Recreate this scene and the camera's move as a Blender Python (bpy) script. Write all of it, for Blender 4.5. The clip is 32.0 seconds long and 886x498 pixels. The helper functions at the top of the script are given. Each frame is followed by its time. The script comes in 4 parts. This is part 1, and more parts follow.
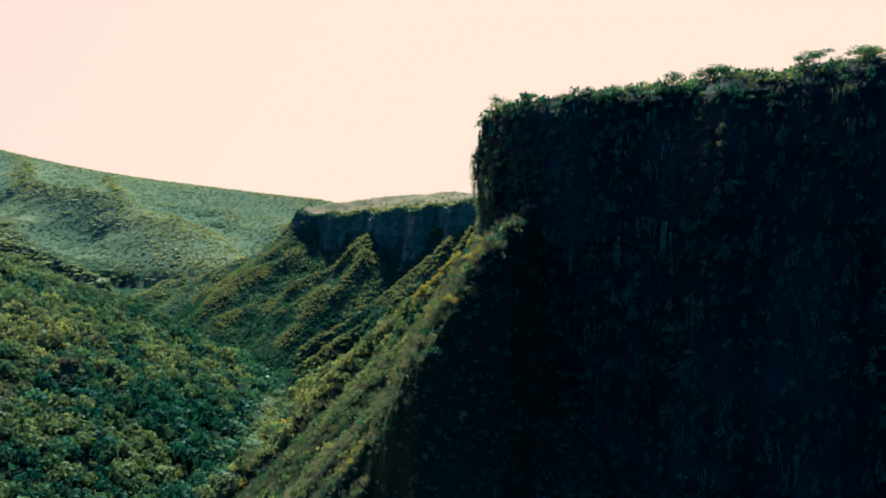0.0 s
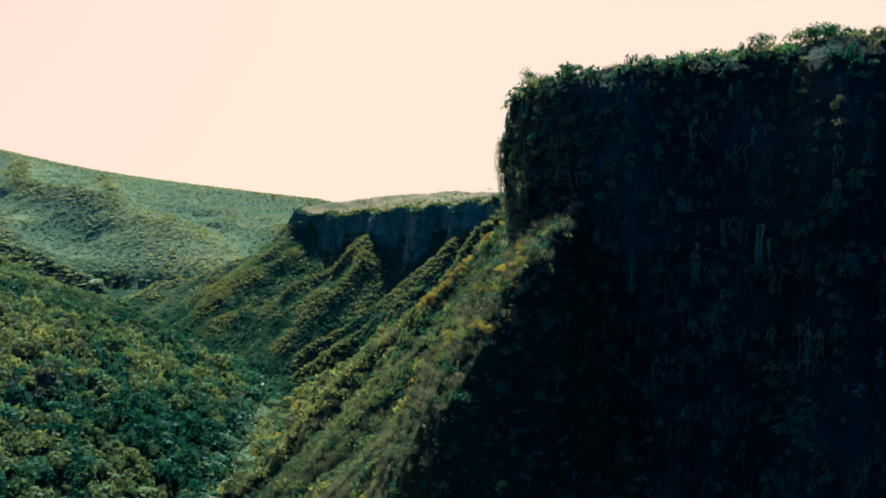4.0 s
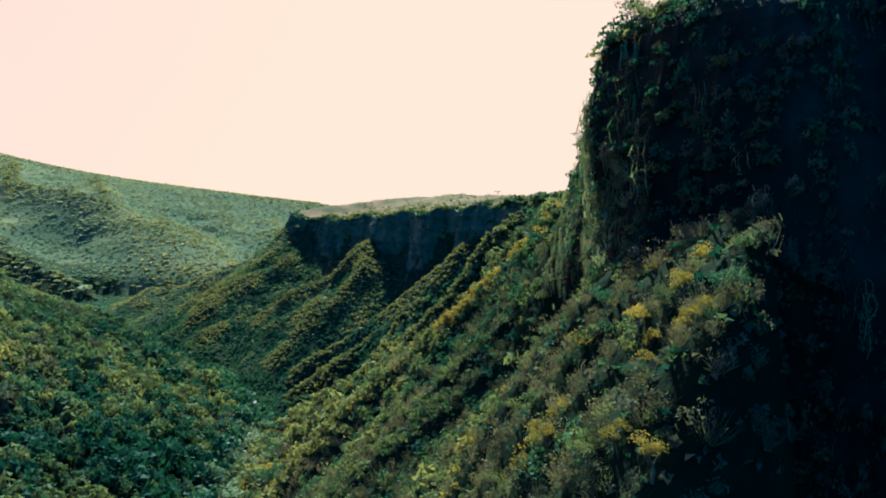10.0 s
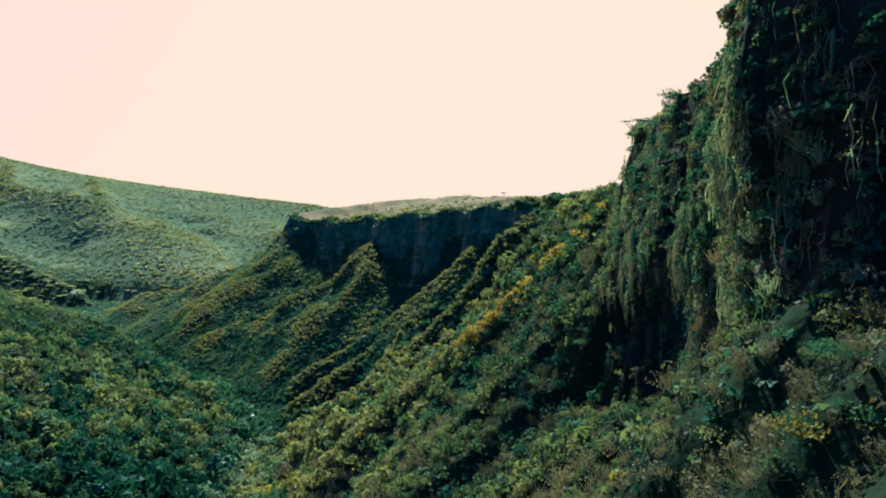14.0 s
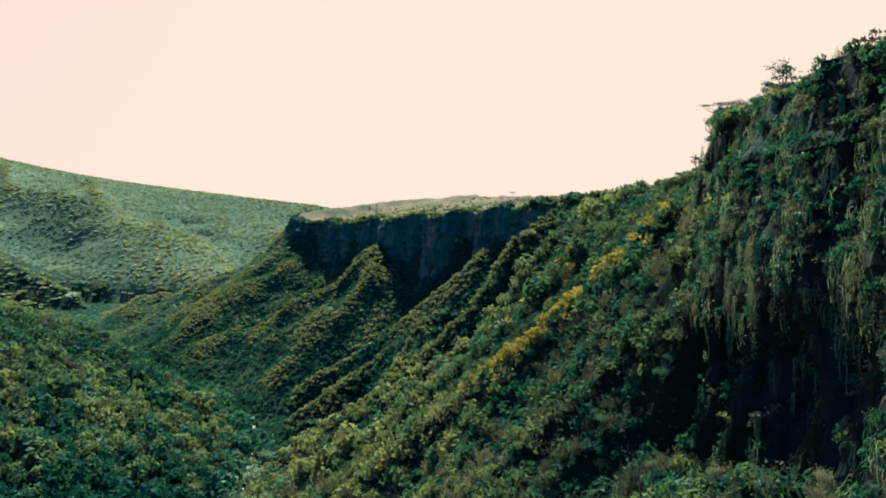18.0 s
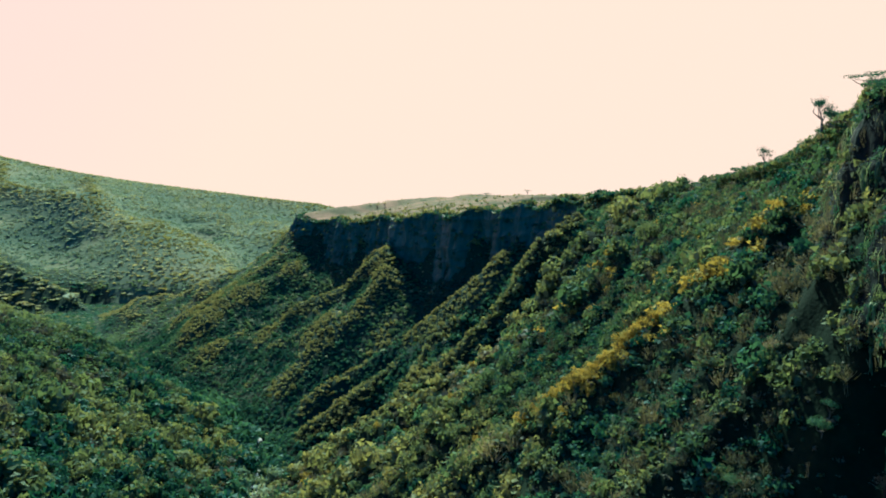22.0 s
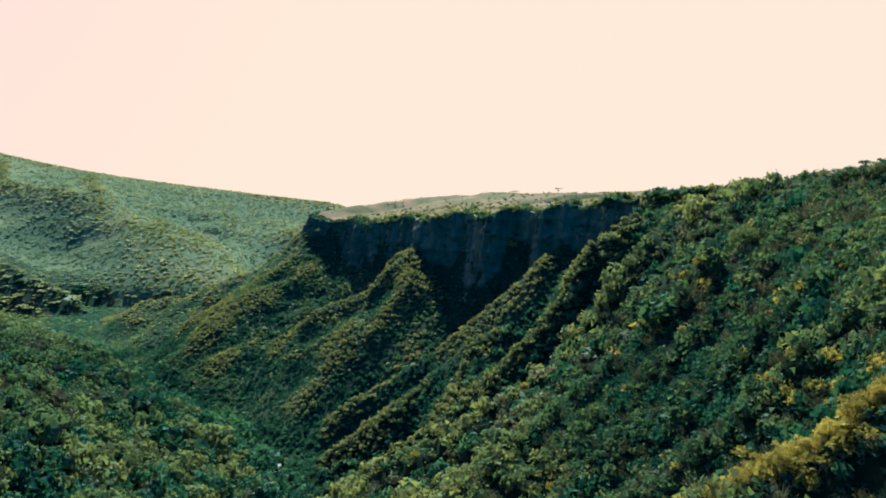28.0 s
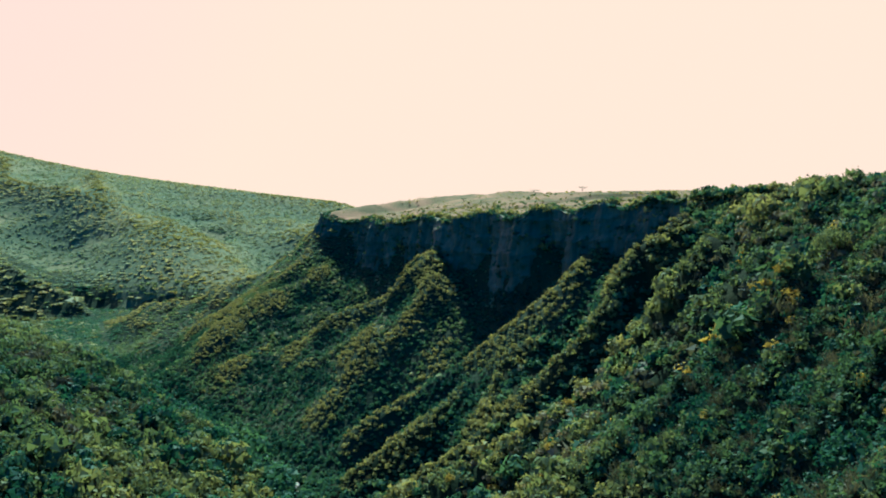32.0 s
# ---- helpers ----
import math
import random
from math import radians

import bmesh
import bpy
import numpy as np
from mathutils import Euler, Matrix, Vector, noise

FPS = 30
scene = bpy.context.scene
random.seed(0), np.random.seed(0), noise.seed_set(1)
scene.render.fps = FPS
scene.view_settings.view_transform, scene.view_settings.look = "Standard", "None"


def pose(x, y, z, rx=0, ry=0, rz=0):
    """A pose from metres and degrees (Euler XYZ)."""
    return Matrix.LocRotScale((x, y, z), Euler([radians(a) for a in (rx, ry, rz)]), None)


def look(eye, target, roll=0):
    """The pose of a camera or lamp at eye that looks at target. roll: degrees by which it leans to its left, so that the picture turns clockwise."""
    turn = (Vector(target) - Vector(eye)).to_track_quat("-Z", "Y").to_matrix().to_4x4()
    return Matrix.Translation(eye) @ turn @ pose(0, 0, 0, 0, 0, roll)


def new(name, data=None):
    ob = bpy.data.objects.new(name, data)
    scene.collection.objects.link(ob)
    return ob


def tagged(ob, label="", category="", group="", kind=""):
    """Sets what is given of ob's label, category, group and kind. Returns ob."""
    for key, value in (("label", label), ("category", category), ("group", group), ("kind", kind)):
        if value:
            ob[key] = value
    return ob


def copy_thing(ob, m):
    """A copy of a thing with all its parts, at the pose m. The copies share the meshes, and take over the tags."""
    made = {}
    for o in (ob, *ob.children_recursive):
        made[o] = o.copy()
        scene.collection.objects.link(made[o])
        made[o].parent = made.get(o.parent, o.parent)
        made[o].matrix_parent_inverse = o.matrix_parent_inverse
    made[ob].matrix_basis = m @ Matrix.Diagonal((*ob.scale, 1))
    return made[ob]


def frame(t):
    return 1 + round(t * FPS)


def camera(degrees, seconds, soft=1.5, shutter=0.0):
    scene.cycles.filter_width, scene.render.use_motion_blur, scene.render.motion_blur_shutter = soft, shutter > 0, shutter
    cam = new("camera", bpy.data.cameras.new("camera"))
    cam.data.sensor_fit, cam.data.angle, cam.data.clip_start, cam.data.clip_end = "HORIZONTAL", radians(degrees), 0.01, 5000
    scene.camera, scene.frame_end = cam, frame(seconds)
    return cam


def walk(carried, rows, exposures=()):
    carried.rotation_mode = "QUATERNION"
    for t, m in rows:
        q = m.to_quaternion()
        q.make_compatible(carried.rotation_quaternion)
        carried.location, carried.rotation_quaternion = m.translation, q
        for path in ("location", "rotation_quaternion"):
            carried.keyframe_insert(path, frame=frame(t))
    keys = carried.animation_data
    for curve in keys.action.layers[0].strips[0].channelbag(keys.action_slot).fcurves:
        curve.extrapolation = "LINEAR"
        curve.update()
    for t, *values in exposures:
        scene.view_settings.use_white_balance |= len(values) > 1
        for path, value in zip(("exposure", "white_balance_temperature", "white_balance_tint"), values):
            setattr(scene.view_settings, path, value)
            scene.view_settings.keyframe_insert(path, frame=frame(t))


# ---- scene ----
cam = camera(65.5, 32.0, 1.9)
METRES, EYE, TILT, LEAN, TURN = 180.0, 150.0, -3.7, 0.0, 0.0
ROWS = [
    (0.0, 0.0, 0.0, 0.0, 0.0, 0.0, -0.0),
    (0.5, -0.0017, 0.0137, 0.0007, -0.01, -0.0, -0.01),
    (1.0, -0.0034, 0.0277, 0.0015, -0.02, -0.0, -0.04),
    (1.5, -0.0054, 0.0421, 0.0024, -0.03, 0.01, -0.06),
    (2.0, -0.0074, 0.0569, 0.0033, -0.03, -0.0, -0.05),
    (2.5, -0.0095, 0.072, 0.0041, -0.04, -0.01, -0.07),
    (3.0, -0.0115, 0.0871, 0.0048, -0.04, -0.0, -0.08),
    (3.5, -0.0136, 0.1022, 0.0054, -0.05, -0.01, -0.09),
    (5.5, -0.0225, 0.1608, 0.0079, -0.07, 0.06, -0.18),
    (6.0, -0.025, 0.1764, 0.0087, -0.08, 0.08, -0.18),
    (6.5, -0.0276, 0.1921, 0.0093, -0.09, 0.11, -0.21),
    (7.0, -0.0301, 0.2078, 0.0101, -0.1, 0.14, -0.22),
    (7.5, -0.0327, 0.2234, 0.0109, -0.11, 0.17, -0.24),
    (8.0, -0.0351, 0.2394, 0.0116, -0.12, 0.19, -0.22),
    (8.5, -0.0378, 0.2545, 0.0121, -0.13, 0.23, -0.24),
    (9.0, -0.0402, 0.27, 0.0126, -0.15, 0.27, -0.23),
    (9.5, -0.043, 0.2847, 0.0131, -0.16, 0.32, -0.24),
    (10.0, -0.0457, 0.2997, 0.0135, -0.18, 0.36, -0.23),
    (10.5, -0.0488, 0.3142, 0.0143, -0.2, 0.38, -0.23),
    (11.0, -0.0522, 0.3289, 0.015, -0.21, 0.4, -0.19),
    (11.5, -0.0557, 0.3435, 0.0158, -0.23, 0.41, -0.19),
    (12.0, -0.0592, 0.3581, 0.0166, -0.25, 0.44, -0.16),
    (12.5, -0.063, 0.3718, 0.0173, -0.27, 0.47, -0.16),
    (13.0, -0.0667, 0.3857, 0.0181, -0.29, 0.5, -0.14),
    (13.5, -0.0704, 0.3994, 0.0188, -0.31, 0.52, -0.14),
    (14.0, -0.0742, 0.4133, 0.0196, -0.32, 0.54, -0.12),
    (14.5, -0.0782, 0.4266, 0.0204, -0.33, 0.55, -0.11),
    (16.5, -0.0961, 0.4776, 0.0244, -0.43, 0.58, -0.04),
    (17.0, -0.1006, 0.4914, 0.0254, -0.43, 0.56, -0.06),
    (17.5, -0.1057, 0.5049, 0.0262, -0.44, 0.57, -0.08),
    (18.0, -0.1109, 0.5189, 0.0273, -0.46, 0.55, -0.07),
    (18.5, -0.1164, 0.533, 0.0283, -0.47, 0.53, -0.08),
    (19.0, -0.1216, 0.5478, 0.0292, -0.45, 0.53, -0.08),
    (19.5, -0.1274, 0.5621, 0.0301, -0.46, 0.51, -0.1),
    (20.0, -0.1333, 0.577, 0.0311, -0.45, 0.5, -0.11),
    (20.5, -0.1391, 0.5923, 0.032, -0.44, 0.49, -0.1),
    (21.0, -0.1454, 0.6072, 0.033, -0.43, 0.48, -0.12),
    (21.5, -0.1516, 0.6223, 0.034, -0.42, 0.49, -0.11),
    (22.0, -0.1577, 0.6372, 0.035, -0.42, 0.47, -0.12),
    (22.5, -0.1639, 0.6523, 0.0361, -0.4, 0.47, -0.11),
    (23.0, -0.1705, 0.6671, 0.0372, -0.38, 0.47, -0.11),
    (23.5, -0.1773, 0.6819, 0.0385, -0.36, 0.45, -0.1),
    (24.0, -0.1843, 0.697, 0.0398, -0.35, 0.41, -0.11),
    (24.5, -0.1914, 0.7123, 0.0411, -0.33, 0.42, -0.09),
    (25.0, -0.1983, 0.7278, 0.0422, -0.31, 0.41, -0.11),
    (25.5, -0.2055, 0.7435, 0.0436, -0.29, 0.4, -0.09),
    (27.5, -0.2349, 0.8066, 0.0507, -0.18, 0.29, -0.12),
    (28.0, -0.2431, 0.8225, 0.0519, -0.18, 0.29, -0.11),
    (28.5, -0.2511, 0.8382, 0.0532, -0.15, 0.28, -0.12),
    (29.0, -0.2591, 0.8538, 0.0542, -0.13, 0.27, -0.13),
    (29.5, -0.267, 0.8693, 0.0554, -0.12, 0.25, -0.14),
    (30.0, -0.2749, 0.8841, 0.0566, -0.12, 0.24, -0.15),
    (30.5, -0.283, 0.8985, 0.0576, -0.1, 0.24, -0.16),
    (31.0, -0.2908, 0.9128, 0.0588, -0.07, 0.23, -0.17),
    (31.5, -0.2991, 0.9268, 0.06, -0.05, 0.23, -0.17),
    (32.0, -0.3073, 0.9406, 0.061, -0.03, 0.22, -0.18),
]
walk(cam, [(t, pose(0, 0, EYE, TILT, LEAN, TURN) @ pose(METRES * x, METRES * y, METRES * z, 90 + pitch, roll, yaw)) for t, x, y, z, yaw, pitch, roll in ROWS], [(0.0, 1.5, 4450, -20), (32.0, 1.5, 4450, -20)])

# ---- world, sun, exposure ----
SUN_AZ, SUN_EL = radians(6.0), radians(46.0)          # azimuth towards the left of straight ahead
TO_SUN = Vector((-math.sin(SUN_AZ) * math.cos(SUN_EL), math.cos(SUN_AZ) * math.cos(SUN_EL), math.sin(SUN_EL)))
world = bpy.data.worlds.new("hazy_sky")
scene.world = world
world.use_nodes = True
wn, wl = world.node_tree.nodes, world.node_tree.links
wn.clear()
sky = wn.new("ShaderNodeTexSky")
sky.sky_type, sky.sun_disc = "NISHITA", False
sky.sun_elevation, sky.sun_rotation = SUN_EL, -SUN_AZ
sky.air_density, sky.dust_density = 1.0, 3.0
sky_dim = wn.new("ShaderNodeVectorMath")
sky_dim.operation = "MULTIPLY"
sky_dim.inputs[1].default_value = (0.0078, 0.035, 0.064)      # faint, and a little green through the dust
w_co = wn.new("ShaderNodeTexCoord")
w_dot = wn.new("ShaderNodeVectorMath")
w_dot.operation = "DOT_PRODUCT"
w_dot.inputs[1].default_value = (-0.17, 0.96, 0.22)
w_map = wn.new("ShaderNodeMapRange")
w_map.interpolation_type = "SMOOTHSTEP"
w_map.inputs["From Min"].default_value, w_map.inputs["From Max"].default_value = 0.4, 0.62
w_noise = wn.new("ShaderNodeTexNoise")
w_noise.inputs["Scale"].default_value, w_noise.inputs["Detail"].default_value = 1.3, 2.0
w_tint = wn.new("ShaderNodeMix")
w_tint.data_type = "RGBA"
w_tint.inputs["A"].default_value = (0.503, 0.241, 0.184, 1)
w_tint.inputs["B"].default_value = (0.503, 0.267, 0.179, 1)
w_mix = wn.new("ShaderNodeMix")
w_mix.data_type = "RGBA"
w_bg, w_out = wn.new("ShaderNodeBackground"), wn.new("ShaderNodeOutputWorld")
wl.new(w_co.outputs["Generated"], w_dot.inputs[0])
wl.new(w_co.outputs["Generated"], w_noise.inputs["Vector"])
w_split, w_up = wn.new("ShaderNodeSeparateXYZ"), wn.new("ShaderNodeMapRange")
w_up.inputs["From Min"].default_value, w_up.inputs["From Max"].default_value = 0.04, 0.4
w_up.inputs["To Min"].default_value, w_up.inputs["To Max"].default_value = 0.3, -0.15
w_sum = wn.new("ShaderNodeMath")
w_sum.operation, w_sum.use_clamp = "ADD", True
wl.new(w_co.outputs["Generated"], w_split.inputs["Vector"])
wl.new(w_split.outputs["Z"], w_up.inputs["Value"])
wl.new(w_up.outputs["Result"], w_sum.inputs[0])
w_left, w_cloud = wn.new("ShaderNodeMapRange"), wn.new("ShaderNodeMath")
w_left.interpolation_type = "SMOOTHSTEP"
w_left.inputs["From Min"].default_value, w_left.inputs["From Max"].default_value = -0.75, 0.05      # pinker away from the sun
w_cloud.operation = "MULTIPLY_ADD"
w_cloud.inputs[1].default_value = 0.25
wl.new(w_split.outputs["X"], w_left.inputs["Value"])
wl.new(w_noise.outputs["Fac"], w_cloud.inputs[0])
wl.new(w_left.outputs["Result"], w_cloud.inputs[2])
wl.new(w_cloud.outputs["Value"], w_sum.inputs[1])
wl.new(w_sum.outputs["Value"], w_tint.inputs["Factor"])
wl.new(w_dot.outputs["Value"], w_map.inputs["Value"])
wl.new(w_map.outputs["Result"], w_mix.inputs["Factor"])
wl.new(sky.outputs["Color"], sky_dim.inputs[0])
wl.new(sky_dim.outputs["Vector"], w_mix.inputs["A"])
wl.new(w_tint.outputs["Result"], w_mix.inputs["B"])
wl.new(w_mix.outputs["Result"], w_bg.inputs["Color"])
wl.new(w_bg.outputs["Background"], w_out.inputs["Surface"])

sun_data = bpy.data.lights.new("sun", "SUN")
sun_data.energy, sun_data.angle, sun_data.color = 4.7, radians(0.6), (1.0, 0.858, 0.6)
sun = new("sun", sun_data)
sun.matrix_world = look(TO_SUN * 500, (0, 0, 0))

# ---- materials ----


def material(name):
    m = bpy.data.materials.new(name)
    m.use_nodes = True
    nodes, links = m.node_tree.nodes, m.node_tree.links
    nodes.clear()
    return m, nodes, links


def ramp(nodes, links, source, stops):
    r = nodes.new("ShaderNodeValToRGB")
    while len(r.color_ramp.elements) < len(stops):
        r.color_ramp.elements.new(0.5)
    for e, (p, c) in zip(r.color_ramp.elements, stops):
        e.position, e.color = p, (*c, 1)
    links.new(source, r.inputs["Fac"])
    return r.outputs["Color"]


def noise_node(nodes, links, scale, detail=3.0, stretch=None):
    co = nodes.new("ShaderNodeTexCoord")
    n = nodes.new("ShaderNodeTexNoise")
    n.inputs["Scale"].default_value, n.inputs["Detail"].default_value = scale, detail
    if stretch:
        mp = nodes.new("ShaderNodeMapping")
        mp.inputs["Scale"].default_value = stretch
        links.new(co.outputs["Object"], mp.inputs["Vector"])
        links.new(mp.outputs["Vector"], n.inputs["Vector"])
    else:
        links.new(co.outputs["Object"], n.inputs["Vector"])
    return n.outputs["Fac"]


def leaf_material(name, dark, mid, light, through_leaf, rough=0.55, gloss=0.008):
    """Foliage: a colour per plant from the mesh's own tint, a shade per leaf, some light through the leaf."""
    m, nodes, links = material(name)
    at = nodes.new("ShaderNodeAttribute")
    at.attribute_name = "tint"
    geo = nodes.new("ShaderNodeNewGeometry")
    add = nodes.new("ShaderNodeMath")
    add.operation = "MULTIPLY_ADD"
    add.inputs[1].default_value = 0.1
    links.new(geo.outputs["Random Per Island"], add.inputs[0])
    info = nodes.new("ShaderNodeObjectInfo")
    own = nodes.new("ShaderNodeMath")
    own.operation = "MULTIPLY_ADD"
    own.inputs[1].default_value = 0.2
    links.new(info.outputs["Random"], own.inputs[0])
    links.new(at.outputs["Fac"], own.inputs[2])
    links.new(own.outputs["Value"], add.inputs[2])
    sub = nodes.new("ShaderNodeMath")
    sub.operation = "SUBTRACT"
    sub.inputs[1].default_value = 0.2
    links.new(add.outputs["Value"], sub.inputs[0])
    col = ramp(nodes, links, sub.outputs["Value"], [(0.0, dark), (0.5, mid), (1.0, light)])
    diff, trans, gl = nodes.new("ShaderNodeBsdfDiffuse"), nodes.new("ShaderNodeBsdfTranslucent"), nodes.new("ShaderNodeBsdfGlossy")
    gl.inputs["Roughness"].default_value = rough
    gl.inputs["Color"].default_value = (0.9, 0.95, 0.9, 1)
    m1, m2, out = nodes.new("ShaderNodeMixShader"), nodes.new("ShaderNodeMixShader"), nodes.new("ShaderNodeOutputMaterial")
    m1.inputs["Fac"].default_value, m2.inputs["Fac"].default_value = through_leaf, gloss
    links.new(col, diff.inputs["Color"])
    warm = nodes.new("ShaderNodeVectorMath")
    warm.operation = "MULTIPLY"
    warm.inputs[1].default_value = (1.32, 1.12, 0.64)             # a leaf lets yellow through
    links.new(col, warm.inputs[0])
    links.new(warm.outputs["Vector"], trans.inputs["Color"])
    links.new(diff.outputs["BSDF"], m1.inputs[1])
    links.new(trans.outputs["BSDF"], m1.inputs[2])
    links.new(m1.outputs["Shader"], m2.inputs[1])
    links.new(gl.outputs["BSDF"], m2.inputs[2])
    links.new(m2.outputs["Shader"], out.inputs["Surface"])
    return m


def rough_material(name, scale, stops, bump=0.6, bump_scale=3.0, stretch=None, rough=0.9, dist=0.3):
    """Matt ground, bark or rock: two scales of colour, relief in the normal."""
    m, nodes, links = material(name)
    big = noise_node(nodes, links, scale, 6.0, stretch)
    fine = noise_node(nodes, links, bump_scale, 5.0, stretch)
    mixv = nodes.new("ShaderNodeMath")
    mixv.operation = "MULTIPLY_ADD"
    mixv.inputs[1].default_value = 0.45
    links.new(fine, mixv.inputs[0])
    links.new(big, mixv.inputs[2])
    less = nodes.new("ShaderNodeMath")
    less.operation = "SUBTRACT"
    less.inputs[1].default_value = 0.22
    links.new(mixv.outputs["Value"], less.inputs[0])
    col = ramp(nodes, links, less.outputs["Value"], stops)
    b = nodes.new("ShaderNodeBump")
    b.inputs["Strength"].default_value, b.inputs["Distance"].default_value = bump, dist
    links.new(fine, b.inputs["Height"])
    p, out = nodes.new("ShaderNodeBsdfPrincipled"), nodes.new("ShaderNodeOutputMaterial")
    p.inputs["Roughness"].default_value = rough
    p.inputs["Specular IOR Level"].default_value = 0.04
    links.new(col, p.inputs["Base Color"])
    links.new(b.outputs["Normal"], p.inputs["Normal"])
    links.new(p.outputs["BSDF"], out.inputs["Surface"])
    return m


GREEN = leaf_material("green_leaves", (0.02, 0.063, 0.052), (0.057, 0.122, 0.08), (0.138, 0.188, 0.086), 0.42)
OLIVE = leaf_material("olive_leaves", (0.053, 0.096, 0.056), (0.13, 0.16, 0.077), (0.235, 0.232, 0.095), 0.46)
DRY = leaf_material("dry_twigs", (0.06, 0.068, 0.052), (0.14, 0.135, 0.09), (0.265, 0.237, 0.155), 0.3)
YELLOW = leaf_material("yellow_flowers", (0.12, 0.115, 0.033), (0.25, 0.208, 0.05), (0.4, 0.32, 0.07), 0.4)
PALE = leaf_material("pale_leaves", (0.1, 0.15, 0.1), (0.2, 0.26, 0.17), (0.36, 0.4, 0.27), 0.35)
# leaves paled and greyed to stand in for haze on the far slopes
HAZED = leaf_material("hazed_leaves", (0.125, 0.19, 0.15), (0.235, 0.275, 0.185), (0.37, 0.35, 0.19), 0.4)
LEAVES = [GREEN, OLIVE, DRY, YELLOW, PALE, HAZED]
CACTUS = rough_material("grey_cactus_skin", 2.0, [(0.3, (0.07, 0.1, 0.05)), (0.6, (0.16, 0.19, 0.1)), (0.85, (0.36, 0.34, 0.24))], 0.5, 14.0, (1, 1, 0.15), 0.7, 0.03)
# litter darker than real humus, so gaps between plants read as shade
GROUND = rough_material("shade_dark_litter", 0.05, [(0.25, (0.004, 0.009, 0.005)), (0.5, (0.009, 0.017, 0.009)), (0.75, (0.02, 0.026, 0.012))], 0.8, 1.2)
# talus ground darkened likewise, for shade under its woods
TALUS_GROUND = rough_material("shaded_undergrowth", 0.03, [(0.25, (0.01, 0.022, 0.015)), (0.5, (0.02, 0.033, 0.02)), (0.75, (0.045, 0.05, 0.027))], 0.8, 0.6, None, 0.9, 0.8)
# ground colour paled like the far leaves, for haze
FAR_GROUND = rough_material("hazed_undergrowth", 0.01, [(0.25, (0.045, 0.07, 0.045)), (0.5, (0.08, 0.1, 0.058)), (0.75, (0.14, 0.135, 0.075))], 0.6, 0.2, None, 0.9, 2.0)
GRASS = rough_material("dry_grassland", 0.06, [(0.25, (0.05, 0.052, 0.025)), (0.42, (0.09, 0.075, 0.04)), (0.6, (0.16, 0.1, 0.062)), (0.8, (0.26, 0.155, 0.105))], 0.6, 0.9)
# brown rock, its dark tones lifted and greened to stand in for distance haze
MESA_ROCK = rough_material("hazed_brown_rock", 0.06, [(0.25, (0.04, 0.062, 0.05)), (0.45, (0.07, 0.092, 0.07)), (0.62, (0.13, 0.13, 0.093)), (0.82, (0.3, 0.21, 0.145))], 1.0, 0.5, (1, 1, 0.22), 0.85, 0.6)
# darker than real basalt: the near cliff's shade is put into its colour
ROCK = rough_material("shade_dark_basalt", 0.09, [(0.28, (0.005, 0.008, 0.0075)), (0.48, (0.01, 0.0145, 0.013)), (0.66, (0.024, 0.029, 0.025)), (0.85, (0.11, 0.085, 0.06))], 1.0, 0.7, (1, 1, 0.22), 0.85, 0.5)
PINK_ROCK = rough_material("pink_weathered_rock", 0.5, [(0.25, (0.1, 0.07, 0.055)), (0.55, (0.22, 0.145, 0.105)), (0.8, (0.36, 0.25, 0.19))], 0.8, 2.5, (1, 1, 0.4), 0.85, 0.12)
STONE = rough_material("river_stone", 0.8, [(0.3, (0.3, 0.28, 0.25)), (0.7, (0.6, 0.56, 0.5))], 0.5, 3.0, None, 0.8, 0.08)
BARK = rough_material("grey_bark", 1.5, [(0.3, (0.07, 0.055, 0.04)), (0.7, (0.2, 0.17, 0.13))], 0.6, 9.0, (1, 1, 0.2), 0.9, 0.03)

# ---- shape of the land ----
# the rim of the plateau: x, y, height of the edge, height of the cliff's foot, reach of the cliff
RIM = [
    (420, -90, 171, 95, 25), (200, 8, 169, 95, 25), (110, 56, 167, 95, 25), (60, 83, 167.5, 96, 26), (37, 97, 166.7, 104, 24), (16, 107.5, 165.7, 124, 11),
    (8.6, 118.5, 164.6, 132, 2), (12.6, 134, 162.5, 129, 3.5), (15.6, 148, 162, 125, 8), (17.4, 161, 162, 121, 11), (19, 176, 162, 118, 15), (20.5, 192, 162, 126, 17), (27, 206, 162, 137, 14),
    (34, 224, 162, 151, 6), (51, 277, 160.3, 149, 6), (57, 340, 158.5, 149, 6), (53, 400, 157, 149, 6), (44, 430, 155.5, 144, 6),
    (30, 456, 153, 133, 6), (8, 484, 149, 114, 7), (-22, 516, 146, 107, 7)]
RIM2 = [(-62, 572, 143, 105, 7), (-110, 648, 140, 112, 6), (-154, 730, 144, 130, 12), (-110, 830, 144, 118, 14), (60, 930, 146, 110, 20), (500, 1050, 150, 100, 30)]
RIVER = [(-60, -400, 34, 0, 0), (-68, -100, 34, 0, 0), (-78, 80, 35, 0, 0), (-86, 210, 35, 0, 0), (-93, 318, 36, 0, 0), (-108, 418, 38, 0, 0), (-126, 460, 39, 0, 0),
         (-200, 545, 40, 0, 0), (-290, 650, 39, 0, 0), (-412, 865, 36, 0, 0), (-640, 1030, 44, 0, 0), (-1100, 1150, 60, 0, 0)]
